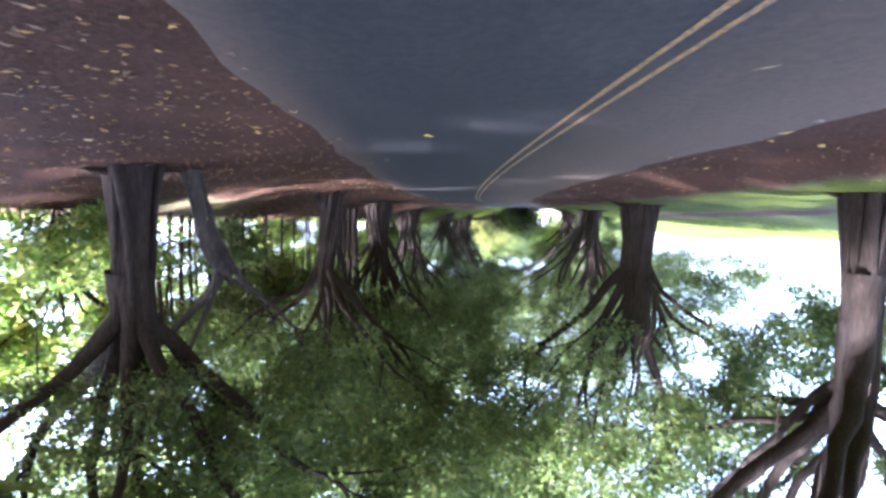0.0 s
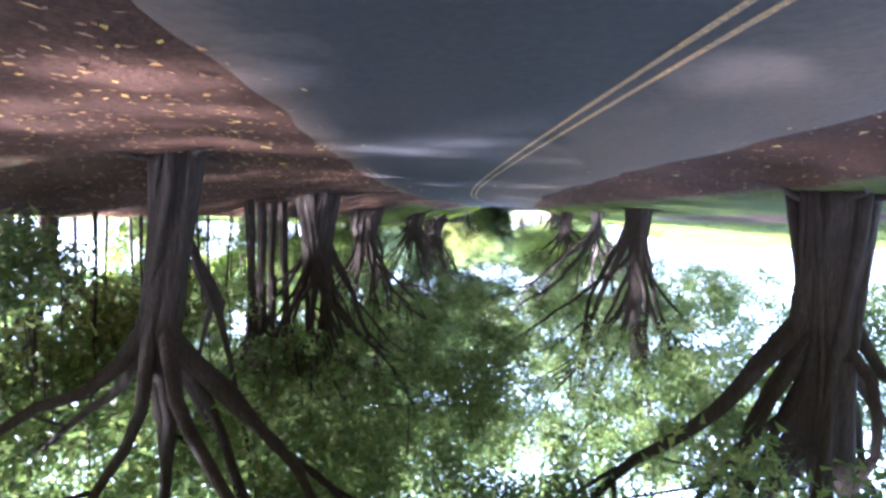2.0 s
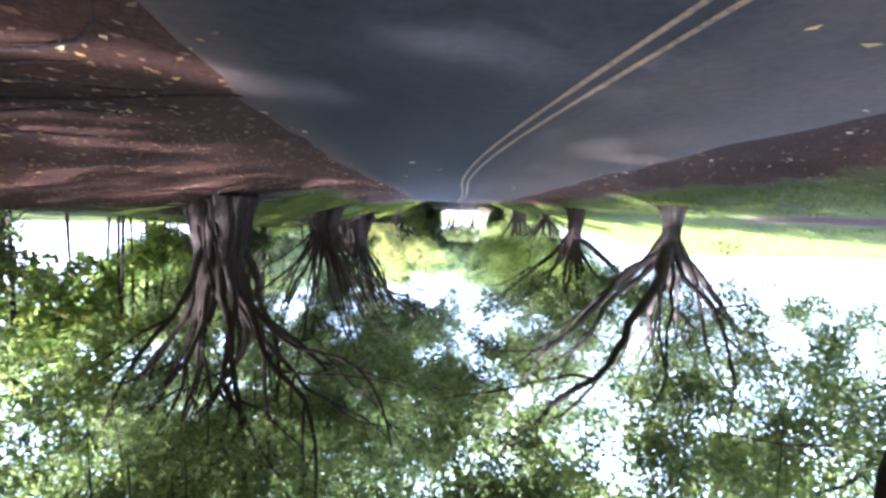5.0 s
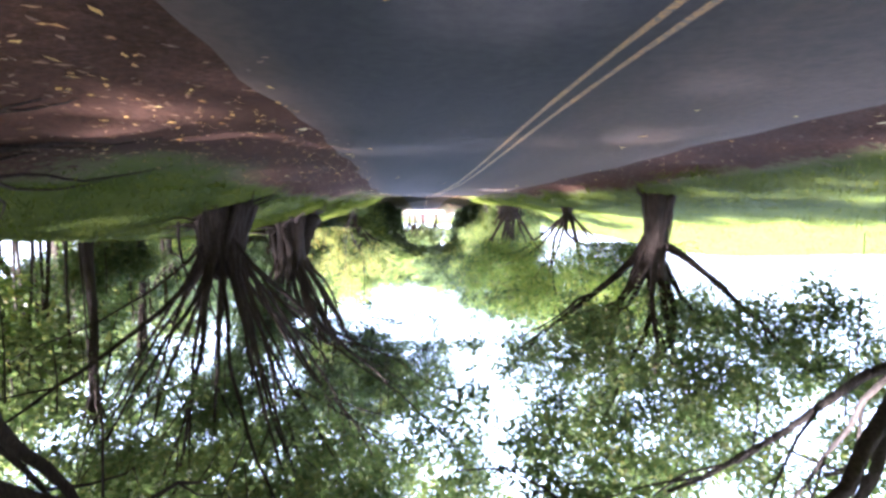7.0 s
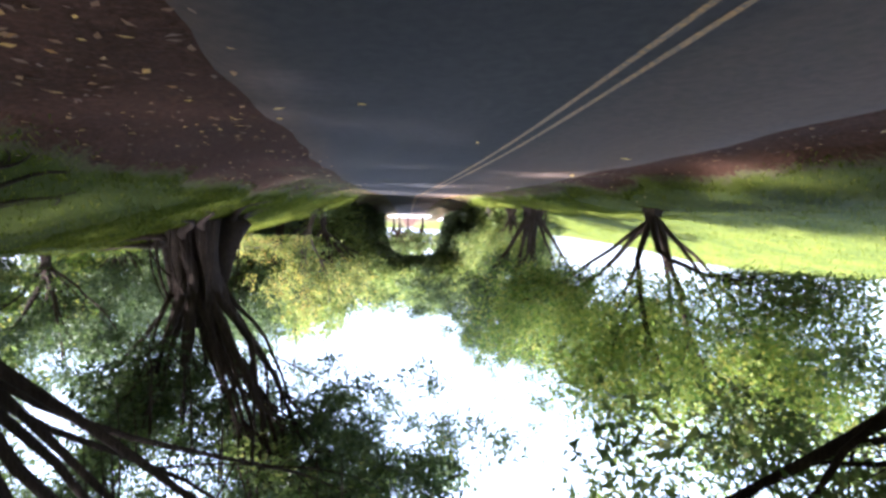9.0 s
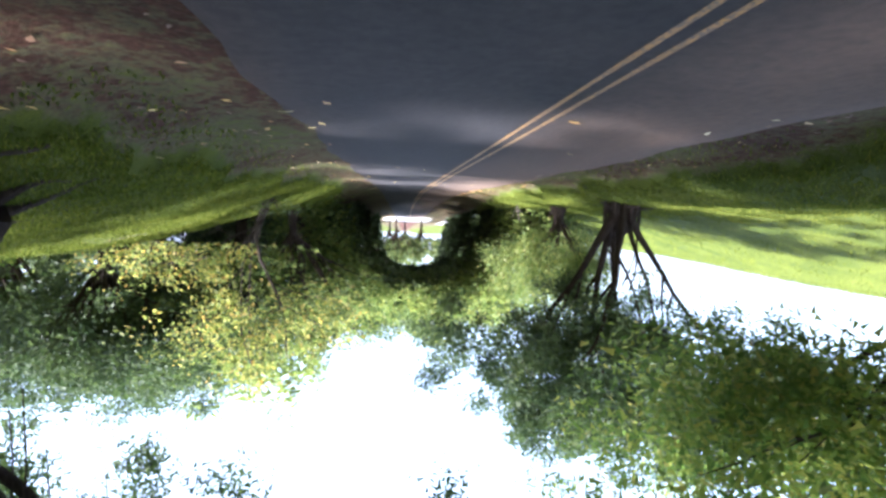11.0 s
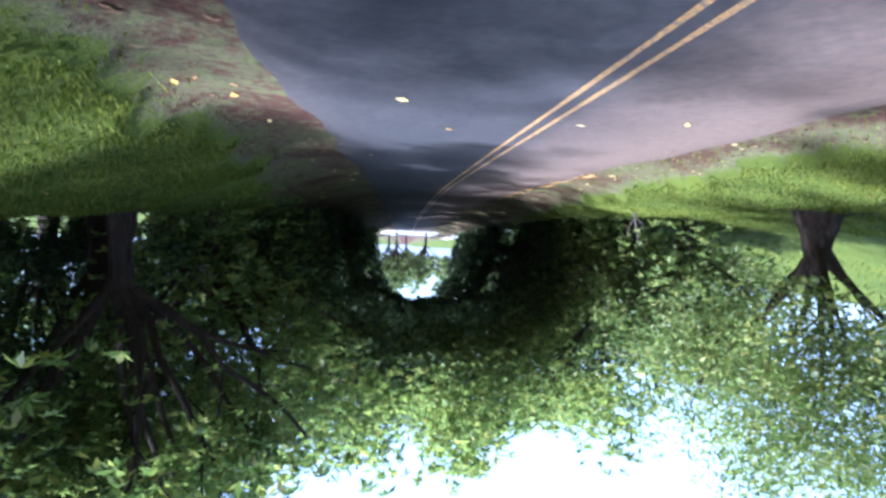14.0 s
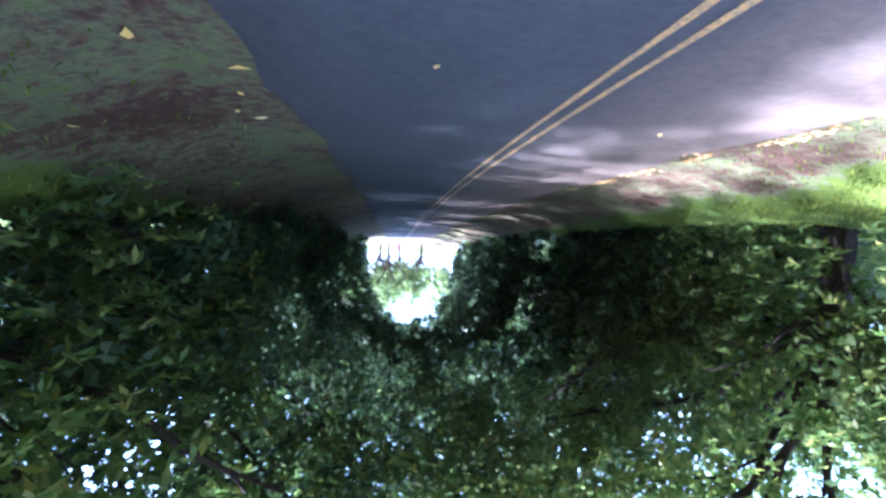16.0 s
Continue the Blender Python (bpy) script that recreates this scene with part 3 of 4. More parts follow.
tree(7.6, 53.6, 0.88, 3.0, fan(17, 10, 110, 260, 28, 56, 9, 11.5, 0.16, 0.4) + fan(18, 7, -70, 90, 25, 55, 6, 8, 0.16, 0.4) + fan(118, 6, 0, 360, 62, 84, 7, 9, 0.15, 0.7), 17, 26, 60000, 0.24, label="huge banyan-like tree of many bundled root stems", roots=22, root_reach=1.9, aerial=0.4, lift=0.05, bare=0.5, vase=0.75, props=18, dome=(9.5, 12, 8.0, 5.0, 0.7), cover=(14000, 0.36), hollow=(9, 6.8), fine=True)
tree(4.5, 64.3, 0.86, 1.9, fan(19, 15, 95, 265, 26, 66, 8, 11, 0.085, 0.45) + fan(20, 8, -70, 80, 25, 55, 6, 8, 0.10, 0.5) + fan(120, 7, 0, 360, 62, 82, 8, 10, 0.11, 0.6), 19, 22, 54000, 0.24, label="banyan-like tree fanning into many long straight limbs", roots=14, lift=0.05, wander=0.08, aerial=0.3, vase=0.45, flare=1.25, bare=0.55, props=10, dome=(10.5, 11.5, 8.2, 5.0, 0.7), cover=(9000, 0.36), hollow=(9.5, 6.4), fine=True)
tree(2.9, 75.6, 1.0, 2.7, fan(21, 11, 110, 270, 30, 66, 7, 10, 0.15, 0.35) + fan(22, 8, -70, 90, 40, 66, 3.5, 5, 0.15, 0.35) + fan(122, 6, 0, 360, 62, 84, 6, 8, 0.15, 0.6), 21, 9, 58000, 0.24, leaf=LEAF_DARK_SHADED, label="dark banyan-like tree of bundled root stems on turf", roots=10, aerial=0.3, vase=0.7, props=14, open_trunk=True, dome=(9.5, 11, 6.6, 4.5, 0.9), hollow=(5, 5.2), fine=True)

# along the far verge
FAR = "old tree with thick dark trunk on the field side"
tree(-8.9, 13.0, 0.44, 6.2, fan(31, 8, -75, 75, 12, 55, 8, 11, 0.2, 0.5) + fan(32, 7, 50, 200, 6, 34, 7, 10, 0.15, 0.45), 31, 9, 54000, 0.23, label=FAR, aerial=0.3, dome=(9.5, 11.5, 7.2, 4.0, 1.4), hollow=(5.5, 6.5), fine=True)
tree(-7.15, 24.9, 0.66, 5.6, [(-10, 50, 10, 0.26, 0.30), (25, 40, 10, 0.22, 0.5), (160, 44, 7, 0.18, 0.45), (200, 74, 8, 0.24, 1.0), (40, 70, 8, 0.22, 0.95)] + fan(33, 6, -80, 80, 32, 62, 8, 11, 0.14, 0.5) + fan(34, 7, 70, 230, 8, 40, 6, 9, 0.14, 0.45), 33, 11, 64000, 0.23, label="old tree with ridged buttressed trunk and low side limb", aerial=0.3, vase=0.6, dome=(11, 11.5, 7.4, 4.0, 1.6), hollow=(6, 6.8), fine=True)
tree(-7.9, 38.8, 0.47, 4.4, [(10, 62, 9, 0.20, 0.05), (35, 56, 9, 0.17, 0.10), (175, 60, 8, 0.16, 0.2), (215, 52, 8, 0.14, 0.3), (90, 76, 7, 0.26, 1.0), (300, 72, 7, 0.22, 1.0)] + fan(35, 6, -80, 80, 30, 62, 8, 11, 0.13, 0.5) + fan(36, 7, 70, 230, 18, 48, 6, 9, 0.13, 0.5), 35, 10, 64000, 0.23, label="multi-stemmed tree with bundled trunk on the verge", aerial=0.3, vase=0.6, props=8, dome=(11, 11.5, 7.4, 4.0, 1.6), hollow=(6, 6.8), fine=True)
tree(-9.5, 51.4, 0.42, 1.7, [(-25, 33, 11, 0.2, 0.9), (-5, 42, 10, 0.16, 1.0), (170, 40, 9, 0.16, 0.8), (80, 70, 7, 0.18, 1.0)] + fan(37, 6, -80, 35, 32, 60, 7, 10, 0.12, 0.6) + fan(38, 6, 80, 240, 22, 52, 6, 9, 0.12, 0.6), 37, 9, 56000, 0.23, bark=BARK_PALE, label="tree with pale long limbs reaching over the road", aerial=0.3, wander=0.2, dome=(10, 11, 7.4, 4.2, 1.5), hollow=(5.5, 6.0), fine=True)
tree(-9.5, 60.9, 0.42, 2.4, fan(39, 5, -70, 100, 30, 56, 4, 6, 0.14, 0.5) + fan(40, 4, 110, 260, 25, 55, 4.5, 6.5, 0.12, 0.6) + fan(140, 3, 0, 360, 66, 80, 5, 7, 0.16, 0.9), 39, 7, 28000, 0.22, label="sturdy round-headed tree with dark trunk on turf", roots=4, vase=0.3, props=3, fine=True, hollow=(2.5, 3.6), dome=(5.0, 8.6, 6.4, 4.2, 0.8))
tree(-11.6, 71.5, 0.28, 0.5, fan(41, 9, 0, 360, 28, 62, 4.5, 6.0, 0.11, 0.5), 41, 5, 58000, 0.165, leaf=LEAF_SUN_YELLOW, label="low spreading tree with splayed bare stems on turf", roots=3, wander=0.16, spread=0.75, vase=0, floor=1.7, fine=True, hollow=(2.2, 2.6), clump=70)
tree(-13.4, 84.5, 0.50, 0.9, [(-10, 50, 6.5, 0.15, 0.3), (60, 64, 7.5, 0.13, 0.4), (130, 46, 9, 0.15, 0.3), (200, 56, 8, 0.11, 0.5), (300, 60, 6.5, 0.12, 0.4), (30, 74, 7, 0.10, 0.7), (165, 70, 7, 0.08, 0.7)], 43, 8, 76000, 0.18, leaf=LEAF_DARK_SHADED, label="tree of splayed stems on the grass bank", roots=5, vase=0.15, bare=0.30, floor=2.3, wander=0.15, kids=4, tight=0.27, props=6, fine=True, open_trunk=True, clump=190, dome=(6.8, 7.8, 4.4, 4.6, 0.8))
tree(-15.8, 93.7, 0.30, 1.2, fan(45, 9, 0, 360, 30, 66, 2.6, 3.8, 0.09, 0.6), 45, 6, 24000, 0.15, leaf=LEAF_LIT, label="low leafy tree, sunlight put into its yellow-green crown", roots=6, spread=0.45, fine=True, flare=1.9, dome=(3.6, 5.2, 2.4, 4.6, 0.6), floor=1.3)

# small yellow tree on the near grass bank
tree(-1.35, 86.8, 0.14, 1.25, [(190, 84, 3.0, 0.055, 0.2), (0, 28, 3.8, 0.075, 1.0), (200, 60, 4.2, 0.07, 1.0), (60, 66, 4.6, 0.05, 0.95), (330, 70, 4.4, 0.05, 1.0)], 51, 3, 8500, 0.135, leaf=LEAF_AUTUMN, bark=BARK_PALE, label="small forked tree with yellowing leaves on grass bank", lean=(0.5, 0.0), roots=3, spread=0.5, vase=0, bare=0.38, kids=4, floor=1.5, wander=0.26, lift=0.02, tight=0.24, hollow=(1.5, 2.6), clump=24)

# dense trees that close over the road, cut clear of the traffic below
ARCH = "dense leafy tree arching over the road, leaves coloured as lit or shaded"


def clear_of_road(p):
    u = (p[:, 0] - line_x(p[:, 1]) + 2.4) / 5.9
    v = (p[:, 2] - road_z(p[:, 1])) / (6.6 + 3.6 * step(118, 160, p[:, 1]))
    return (np.abs(u) ** 2.6 + np.abs(v) ** 2.6 > 1) & (v > -0.05)


def level_top(p):
    """Crowns that end at one height, sloping down to the field."""
    h, L = p[:, 2] - road_z(p[:, 1]), p[:, 0] - line_x(p[:, 1])
    return clear_of_road(p) & (h < 12.2 - 0.75 * np.maximum(0, -L - 9.0) - 0.36 * np.maximum(0, 111 - p[:, 1]) * step(5, 2.5, L) + 0.8 * np.sin(p[:, 0] * 1.1 + p[:, 1] * 0.5) + 0.5 * np.sin(p[:, 1] * 2.3 - p[:, 0]))


def vault(rng, y, side, n=420):
    a, r, yy = rng.uniform(-0.15, 1.75, n), rng.uniform(1.08, 1.8 if y < 116 else 1.5, n), y + rng.uniform(-6, 6, n)
    return np.stack([line_x(yy) - 2.4 + side * 5.9 * r * np.cos(a), yy, road_z(yy) + (6.6 + 3.6 * step(118, 160, yy)) * r * np.sin(a)], 1)


def arch_tree(x, y, side, seed, count, leaf, size=0.36, fine=False):
    """side: +1 for the near row, -1 for the far row."""
    az = 180 if side > 0 else 0

    return tree(x, y, 0.34, 2.6, fan(seed, 7, az - 80, az + 80, 20, 54, 7, 9, 0.15, 0.6) + fan(seed + 10, 5, az + 95, az + 265, 5, 55, 4, 6, 0.12, 0.3) + fan(seed + 20, 4, az - 90, az + 90, -5, 25, 2.5, 4, 0.07, 0.3),
                seed, 5, count, size, leaf=leaf, label=ARCH, roots=3, group="trees of the arched avenue", spread=0.9, shape=level_top if y < 124 else clear_of_road, tight=0.4, wander=0.14, extra=lambda rng: vault(rng, y, side, 2200 if y < 116 else 420), thin=True, rosette=8 if fine else 0)


# front trees take the lit leaf colour, deeper ones the shaded colour
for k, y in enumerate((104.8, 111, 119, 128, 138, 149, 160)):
    arch_tree(float(line_x(y)) + 6.6, y, 1, 61 + k, 64000 if k < 1 else 42000 if k < 3 else 14000, LEAF_LIT if k < 1 else LEAF_DARK_SHADED, 0.22 if k < 1 else 0.28 if k < 3 else 0.62, k < 1)
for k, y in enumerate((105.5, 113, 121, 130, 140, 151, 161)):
    arch_tree(float(line_x(y)) - 10.4, y, -1, 160 + k, 78000 if k < 1 else 46000 if k < 2 else 16000, LEAF_LIT if k < 1 else LEAF if k < 2 else LEAF_DARK_SHADED, 0.22 if k < 1 else 0.26 if k < 2 else 0.62, k < 1)
tree(-2.05, 96.6, 0.25, 1.5, [(150, 20, 7, 0.075, 0.95), (172, 32, 6.5, 0.085, 1.0), (195, 48, 6.5, 0.08, 1.0), (120, 40, 6.5, 0.08, 1.0), (80, 58, 6.5, 0.09, 1.0), (250, 52, 7, 0.07, 0.95), (300, 45, 6.5, 0.07, 0.9), (20, 40, 6.5, 0.08, 0.9), (180, 70, 6.5, 0.09, 1.0), (60, 76, 6.5, 0.09, 1.0), (340, 66, 7, 0.07, 1.0), (140, 62, 7, 0.08, 1.0)], 60, 6, 72000, 0.20, label="large shading tree with pale bare lower limbs", roots=5, bare=0.42, floor=1.9, shape=level_top, vase=0.25, wander=0.16, rosette=8, leaf=LEAF_LIT)
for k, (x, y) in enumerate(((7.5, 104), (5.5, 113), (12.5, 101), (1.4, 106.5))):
    tree(x, y, 0.4, 3.0, fan(400 + k, 9, 0, 360, 25, 80, 5, 8, 0.14, 0.7), 400 + k, 6, 28000, 0.27, leaf=LEAF_DARK_SHADED, label="tall shade tree at the wood's edge, shade in its leaf colour", roots=3, group="shade trees", spread=0.8, floor=1.6, shape=level_top, fine=True, dome=(6.5, 9.5, 5, 3, 0.8))
for k, (x, y) in enumerate(((-24.0, 110.5), (-26.5, 119), (-29.5, 128))):
    tree(x, y, 0.4, 2.0, fan(410 + k, 9, 0, 360, 10, 60, 3, 4.5, 0.12, 0.5), 410 + k, 6, 12000, 0.36, leaf=LEAF, label="dense leafy tree above the grass bank", roots=3, group="bank trees", spread=0.9)


def shrub(x, y, r, h, seed, leaf, count, label, group, shape=None, size=0.2):
    """A bush of many stems from the ground."""
    rng = np.random.default_rng(seed)
    ob = new("bush")
    ob.location = (x, y, gz(x, y))
    tagged(ob, label, "bush", group)
    tips = []
    for k in range(7):
        V, F = [], []
        w = aim(360 * (k + rng.random()) / 7, rng.uniform(35, 75))
        branch(rng, V, F, (0, 0, -0.05), w, h * rng.uniform(0.8, 1.2), 0.035, 1, tips, 0.05, 0.15, 0.3, 3)
        child("stem", mesh("stem", V, F, BARK), ob)
    tips = [np.array(p) * (r / h * 1.2, r / h * 1.2, 1) for p in tips]
    b = np.array(ob.location)
    child("foliage", loose("foliage", leaves(rng, tips, count, size, spread=0.4, tight=0.3, shape=None if shape is None else (lambda p: shape(p + b)), corners=3), leaf, 3), ob)
    return ob


# bush colour carries the light: shaded along the avenue, sunlit behind the row
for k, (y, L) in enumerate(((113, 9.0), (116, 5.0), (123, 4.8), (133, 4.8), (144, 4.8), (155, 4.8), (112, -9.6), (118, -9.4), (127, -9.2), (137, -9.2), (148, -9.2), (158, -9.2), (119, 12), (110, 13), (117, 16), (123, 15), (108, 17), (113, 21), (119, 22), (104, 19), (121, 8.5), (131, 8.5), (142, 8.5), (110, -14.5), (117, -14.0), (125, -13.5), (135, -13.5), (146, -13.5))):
    shrub(float(line_x(y)) + L, y, 2.6, 3.0, 200 + k, LEAF_DARK_SHADED, 3800 if y < 117 else 2000, "dense undergrowth beside the shaded road, shade put into its leaf colour", "undergrowth", clear_of_road, 0.26 if y < 117 else 0.5)
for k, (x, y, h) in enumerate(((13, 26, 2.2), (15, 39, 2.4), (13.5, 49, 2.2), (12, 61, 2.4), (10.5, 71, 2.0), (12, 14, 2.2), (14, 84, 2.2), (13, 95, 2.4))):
    shrub(x, y, 2.6, h, 220 + k, LEAF_SUN_YELLOW if k % 2 else LEAF, 6000, "leafy undergrowth behind the tree row, partly coloured as sunlit", "undergrowth", None, 0.24)

tree(-19.3, 101.6, 0.24, 1.1, fan(420, 8, 0, 360, 25, 70, 2.3, 3.2, 0.09, 0.8), 420, 5, 16000, 0.19, leaf=LEAF, label="low sunlit leafy tree on the far bank", roots=3, spread=0.6)

shrub(-1.4, 86.75, 0.35, 0.4, 240, LEAF, 500, "leafy suckers round the foot of a small tree", "", None, 0.11)

tree(5.0, 91.5, 0.26, 1.9, fan(430, 10, 0, 360, 25, 62, 3.0, 4.2, 0.10, 0.6), 430, 5, 24000, 0.2, leaf=LEAF_DARK_SHADED, label="low dark leafy tree on the near bank", roots=3, spread=0.6, floor=1.8, fine=True, dome=(4.6, 5.8, 4.0, 2.6, 0.7), hollow=(2.5, 2.6))
tree(4.2, 96.5, 0.30, 2.4, fan(431, 11, 0, 360, 30, 76, 4.0, 6.0, 0.10, 0.6), 431, 5, 36000, 0.22, leaf=LEAF_DARK_SHADED, label="dark leafy shade tree with sparse lower branches", roots=4, spread=0.7, floor=2.0, shape=level_top, fine=True, dome=(6, 8.5, 5, 3, 0.8))

# woodland behind the near verge
for k, (x, y) in enumerate(((12.0, 87.5),)):
    tree(x, y, 0.22, 2.6, fan(460 + k, 9, 0, 360, 15, 70, 3.5, 5.5, 0.10, 0.5), 460 + k, 4, 11000, size=0.25, leaf=LEAF_DARK_SHADED, label="dark leafy tree in the wood behind the bank", roots=0, group="woodland trees", spread=0.7, kids=3, fine=True)
WOOD = "leafy woodland tree with slim dark trunk"
for k, (x, y) in enumerate(((17, 20), (15, 31), (18, 43), (16, 55), (14.5, 67), (16, 80), (18, 92), (16, 104), (26, 36), (26, 60), (22, 86), (12, 116), (5, 118), (2, 130))):
    tree(x, y, 0.26, 2.6, fan(100 + k, 8, 0, 360, 15, 65, 3.5, 6.0, 0.11, 0.5), 100 + k, 4, 8500, size=0.42, leaf=LEAF if k % 3 else LEAF_SUN_YELLOW, label=WOOD, roots=0, group="woodland trees", spread=0.8, depth=1, kids=4)
for k, (x, y) in enumerate(((9.8, 35.4), (9.9, 37.2), (9.9, 38.8), (9.75, 39.9), (11.2, 45), (10.6, 62), (9.2, 66), (9.4, 72.5))):
    tree(x, y, 0.19, 6.0, fan(130 + k, 4, 0, 360, 45, 70, 3, 4.5, 0.08, 0.9), 130 + k, 3, 3500 if y < 60 else 800, size=0.26, label="straight slim trunk in the undergrowth", roots=2, group="slim trunks", depth=1, lean=(0.1 * (k % 3 - 1), 0.15))
# thin saplings under the wood
for v in range(3):
    first = tree(13.0, 20.0 + v, 0.05 + 0.012 * v, 4.2, fan(440 + v, 4, 0, 360, 45, 75, 1.4, 2.2, 0.022, 0.8), 440 + v, 2, 500, size=0.2, label="thin bare sapling stem under the wood", roots=0, group="saplings", depth=1, lean=(0.25 * (v - 1), 0.1), spread=0.4)
    rng = np.random.default_rng(450 + v)
    for k in range(22):
        sy = 19.0 + 2.75 * k + rng.uniform(-1.2, 1.2)
        sx = 12.2 - 2.4 * float(step(48, 70, sy)) + rng.uniform(0, 4.5)
        copy_thing(first, pose(sx, sy, gz(sx, sy), 0, 0, rng.uniform(0, 360)))
# far trees beyond the field and beyond the arch
for k, (x, y) in enumerate(((-23, 180), (-30, 186), (-38, 190), (-26, 205), (-14, 196), (-48, 176), (-4, 182), (-21, 193), (-31, 210))):
    tree(x, y, 0.17, 3.6, fan(150 + k, 9, 0, 360, 15, 75, 5, 8, 0.14, 0.6), 150 + k, 4, 5000, size=0.6, label="distant leafy tree in sunlight", roots=0, group="distant trees", spread=0.9, depth=1, kids=4)

# dead stick standing on the far bank
V, F = [], []
b0 = np.array([-16.5, 100.9, gz(-16.5, 100.9) - 0.1])
tube(V, F, [b0, b0 + (0.02, 0, 0.35), b0 + (-0.12, 0.03, 0.75), b0 + (-0.20, 0.05, 1.25)], [0.05, 0.042, 0.028, 0.010], 6)
tube(V, F, [b0 + (0.02, 0, 0.3), b0 + (0.20, 0.02, 0.6), b0 + (0.30, 0, 0.95)], [0.03, 0.02, 0.008], 5)
tube(V, F, [b0 + (0.0, 0, 0.25), b0 + (-0.30, -0.02, 0.55), b0 + (-0.36, 0, 0.8)], [0.022, 0.015, 0.006], 5)
tagged(new("dead_stem", mesh("dead_stem", V, F, BARK_PALE)), "bare broken stem standing on the grass bank", "stick")


# pale cross street in the sun beyond the arch
def pale_paving():
    m, N, K, b = mat("pale_concrete", 0.8, 0.3)
    c = ramp(N, K, nz(N, K, 0.8, 5), ((0.3, (0.36, 0.33, 0.30)), (0.7, (0.52, 0.48, 0.44))))
    K.new(c, b.inputs["Base Color"])
    bump(N, K, b, nz(N, K, 30, 3), 0.3, 0.01)
    return m


cross = sheet("pavement", np.arange(176, 216, 4.0), lambda y: np.linspace(-26, 22, 13), lambda X, Y: np.maximum(ground_z(X, Y), road_z(Y)) + 0.05, pale_paving(), {})
tagged(cross, "pale sunlit cross street beyond the shaded avenue", "road", kind="structure")

# ---------------------------------------------------------------- small stuff on the ground
def scatter(rng, n, y0, y1, l0, l1, keep):
    y, L = rng.uniform(y0, y1, n), rng.uniform(l0, l1, n)
    k = rng.random(n) < keep(L, y)
    return (line_x(y) + L)[k], y[k], L[k]


def flat_leaves(name, seed, n, size, y0, y1, l0, l1, keep, material, label):
    rng = np.random.default_rng(seed)
    x, y, L = scatter(rng, n, y0, y1, l0, l1, keep)
    on_road = (L < right_edge(y)) & (L > left_edge(y))
    z = np.where(on_road, road_z(y) + 0.02, ground_z(x, y) + 0.015)
    a, s = rng.uniform(0, 6.28, len(x)), size * rng.uniform(0.6, 1.4, len(x))
    c, q = np.stack([np.cos(a), np.sin(a)], 1) * s[:, None], np.stack([-np.sin(a), np.cos(a)], 1) * s[:, None] * 0.45
    P = np.stack([x, y], 1)
    lift = rng.uniform(0.0, 0.35, (4, len(x))) * s
    corners = [np.column_stack([P + o, z + h]) for o, h in zip((-c, q, c, -q), lift)]
    ob = new(name, loose(name, np.stack(corners, 1).reshape(-1, 3), material))
    return tagged(ob, label, "leaves", kind="stuff")


flat_leaves("fallen_leaves", 1, 24000, 0.055, 0, 100, 0.9, 12, lambda L, y: 0.75 * (1 - 0.7 * step(58, 72, y)) * (1 - turf(L, y)) * step(-0.7, 0.8, L - right_edge(y)), FALLEN, "dry brown and orange leaves lying on the verge")
flat_leaves("fallen_leaves", 2, 9000, 0.045, 0, 100, -11, -3.5, lambda L, y: 0.6 * (1 - turf(L, y)) * step(-0.9, 0.8, left_edge(y) - L), FALLEN, "dry brown leaves lying on the far verge")
flat_leaves("yellow_leaves", 3, 900, 0.085, 2, 104, -8, 6.5, lambda L, y: 0.06 + 0.7 * np.exp(-((L - right_edge(y) - 0.5) / 0.8) ** 2) + 0.5 * np.exp(-((left_edge(y) - 0.4 - L) / 0.9) ** 2), leaf_material("yellow_fallen_leaves", ((0.0, (0.45, 0.25, 0.06)), (0.6, (0.65, 0.45, 0.12)), (1.0, (0.75, 0.62, 0.35))), 0.1), "fresh yellow leaves fallen along the road edge")

flat_leaves("fallen_leaves", 4, 3600, 0.055, 97, 109, -5.9, -4.4, lambda L, y: np.exp(-((L - left_edge(y) + 0.12 * np.sin(y * 2.0)) / 0.16) ** 2) * (0.5 + 0.5 * np.sin(y * 3.3)), leaf_material("orange_fallen_leaves", ((0.0, (0.25, 0.11, 0.04)), (0.5, (0.55, 0.28, 0.08)), (1.0, (0.75, 0.50, 0.25))), 0.1), "orange leaves drifted along the asphalt edge")


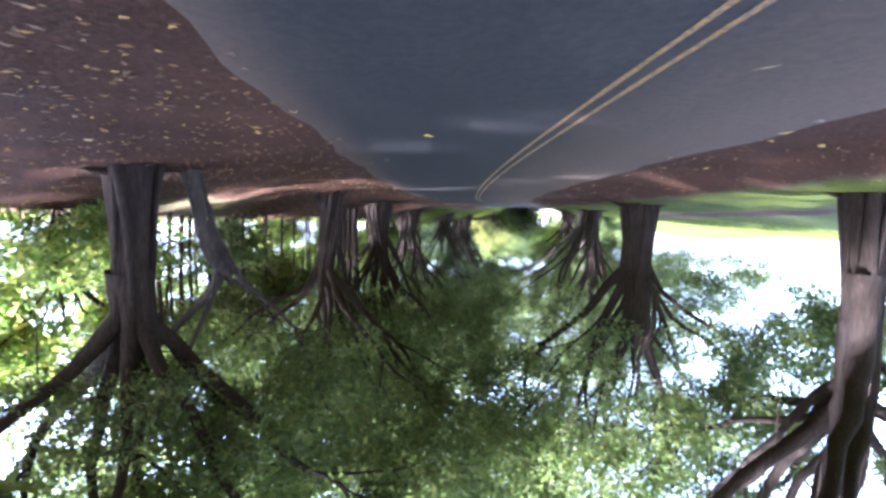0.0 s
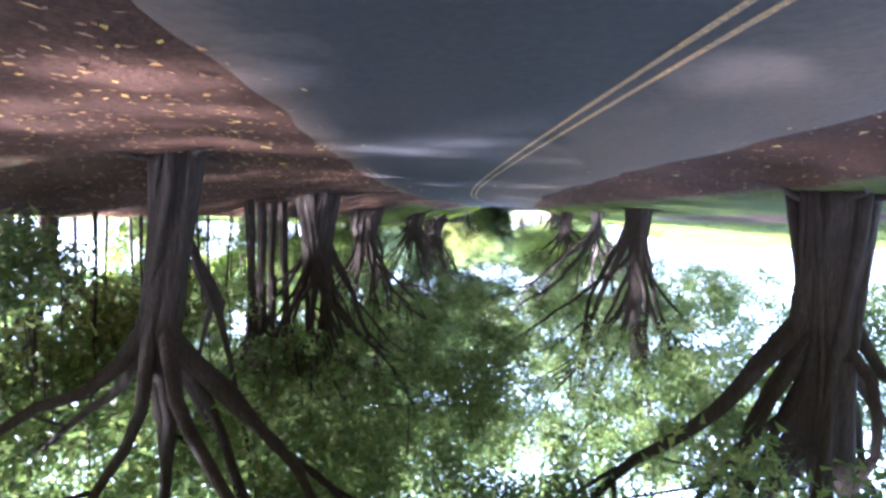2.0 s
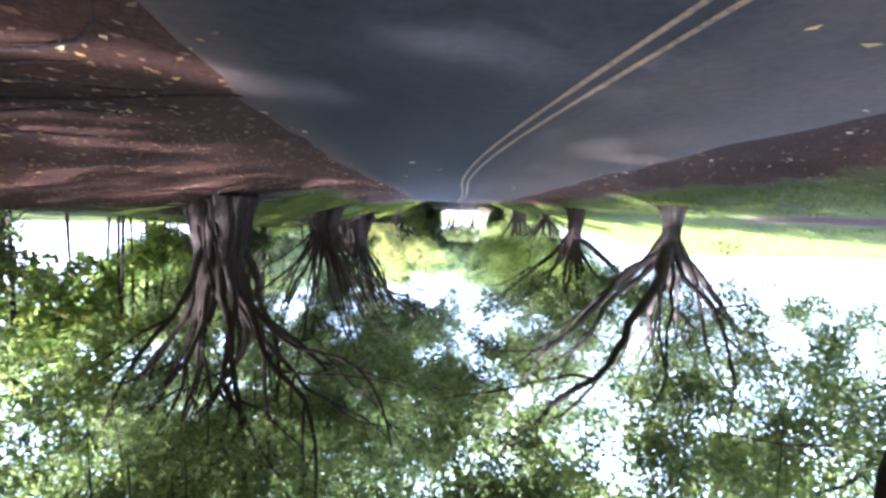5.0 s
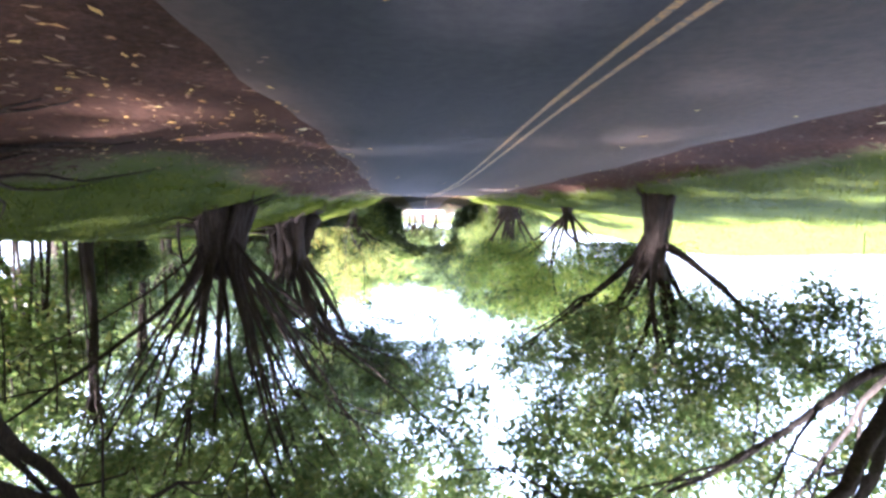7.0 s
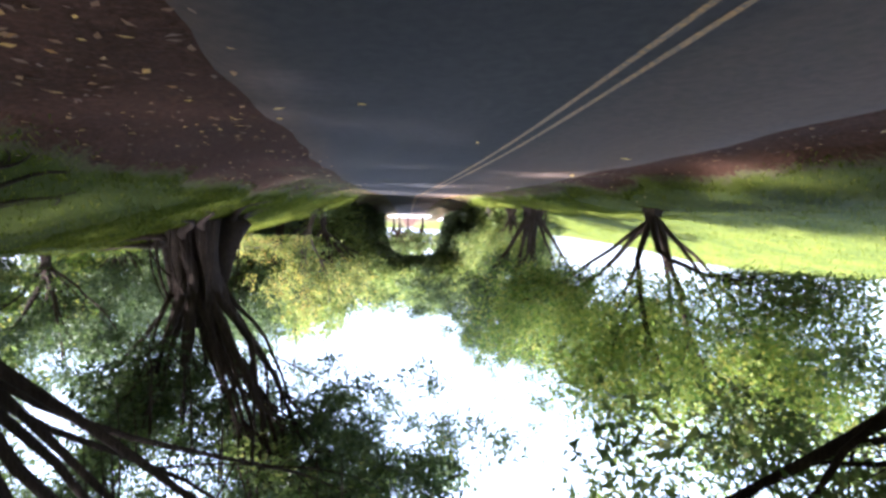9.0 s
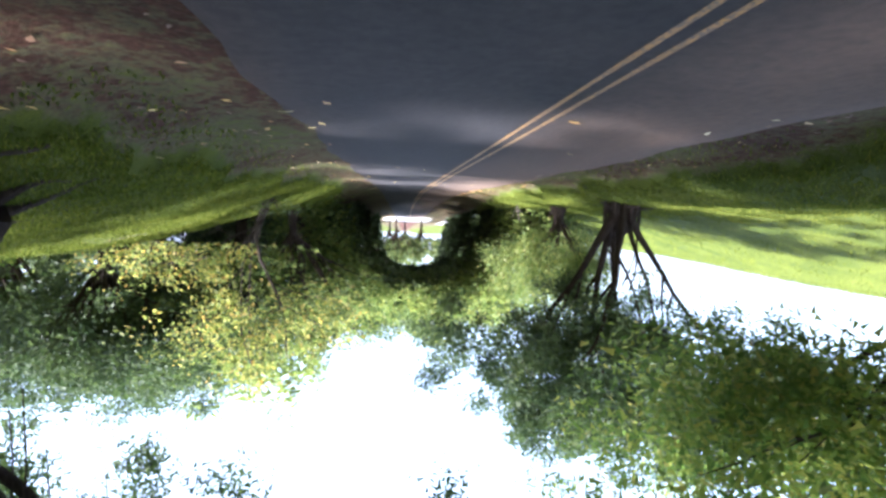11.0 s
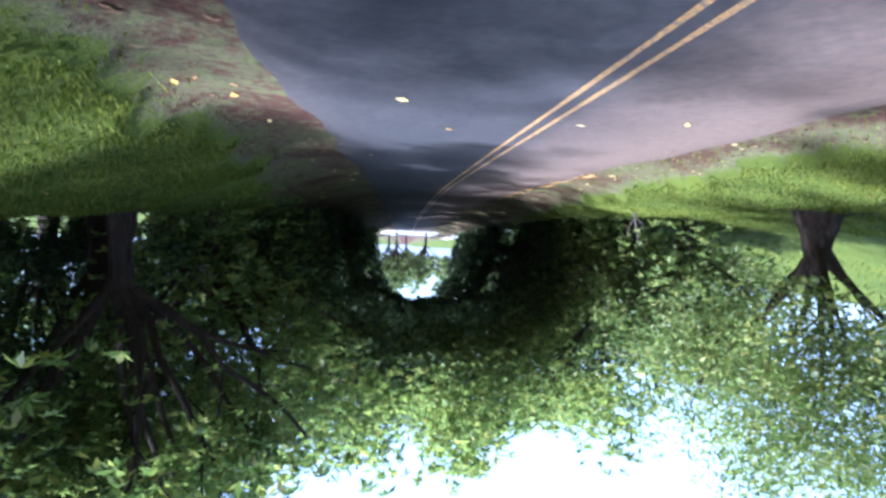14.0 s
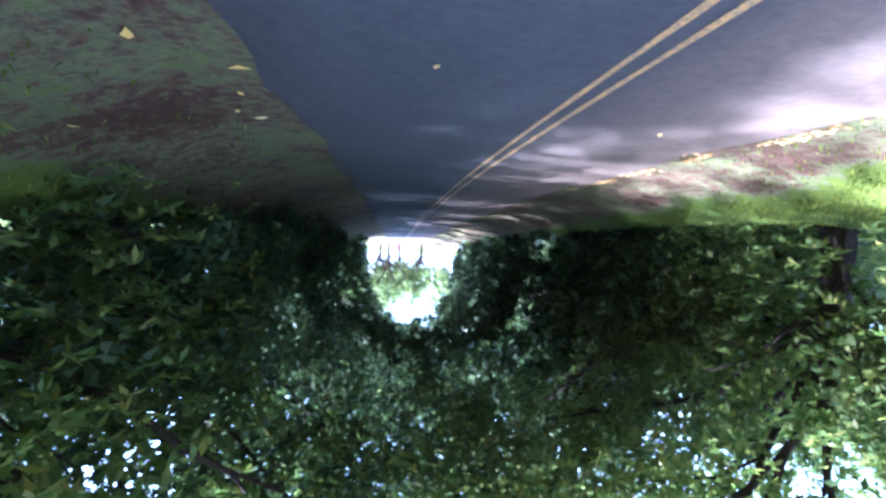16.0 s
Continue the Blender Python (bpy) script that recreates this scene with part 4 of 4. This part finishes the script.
def blades(seed, n, y0, y1, l0, l1, h):
    rng = np.random.default_rng(seed)
    x, y, L = scatter(rng, n, y0, y1, l0, l1, lambda L, y: (turf(L, y) > 0.75) * 1.0 + (turf(L, y) > 0.4) * 0.15)
    z = ground_z(x, y)
    m = len(x)
    a = rng.uniform(0, 6.28, m)
    s = np.column_stack([np.cos(a), np.sin(a), np.zeros(m)]) * 0.016
    H = (h * rng.uniform(0.5, 1.4, m))[:, None]
    tip = np.column_stack([rng.normal(0, 0.4, m), rng.normal(0, 0.4, m), np.ones(m)]) * H
    P = np.column_stack([x, y, z - 0.01])
    return np.stack([P - s, P + s, P + tip], 1).reshape(-1, 3)



def lip_weeds(seed, n):
    """Coarser tufts along the broken lips of both banks."""
    rng = np.random.default_rng(seed)
    y, side = rng.uniform(56, 108, n), rng.random(n) < 0.5
    off = rng.normal(0.05, 0.14, n)
    L = np.where(side, turf_right(y) - 0.25 * np.sin(y * 1.7) - 0.12 * np.sin(y * 4.3) + off, -turf_left(y) + 0.25 * np.sin(y * 1.3 + 1) + 0.12 * np.sin(y * 3.9) - off)
    k = np.sin(y * 2.1) + np.sin(y * 5.3 + 2) + rng.normal(0, 0.6, n) > -0.6
    y, L = y[k], L[k]
    x, m = line_x(y) + L, len(y)
    a, H = rng.uniform(0, 6.28, m), rng.uniform(0.04, 0.11, m)[:, None]
    s = np.column_stack([np.cos(a), np.sin(a), np.zeros(m)]) * 0.013
    P = np.column_stack([x, y, ground_z(x, y) - 0.02])
    tip = np.column_stack([rng.normal(0, 0.7, m), rng.normal(0, 0.7, m), np.ones(m)]) * H
    return np.stack([P - s, P + s, P + tip], 1).reshape(-1, 3)


turf_blades = np.concatenate([blades(1, 40000, 55, 108, 2.0, 13, 0.07), blades(5, 110000, 70, 97, 2.4, 8.5, 0.055), blades(2, 40000, 40, 108, -17, -4, 0.07), blades(6, 70000, 74, 104, -13, -5, 0.055), blades(3, 20000, 30, 110, -32, -16, 0.16), lip_weeds(4, 16000)])
tagged(new("grass", mesh("grass", turf_blades, np.arange(len(turf_blades)).reshape(-1, 3).tolist(), BLADES, False)), "short green grass on the roadside banks", "grass", kind="stuff")
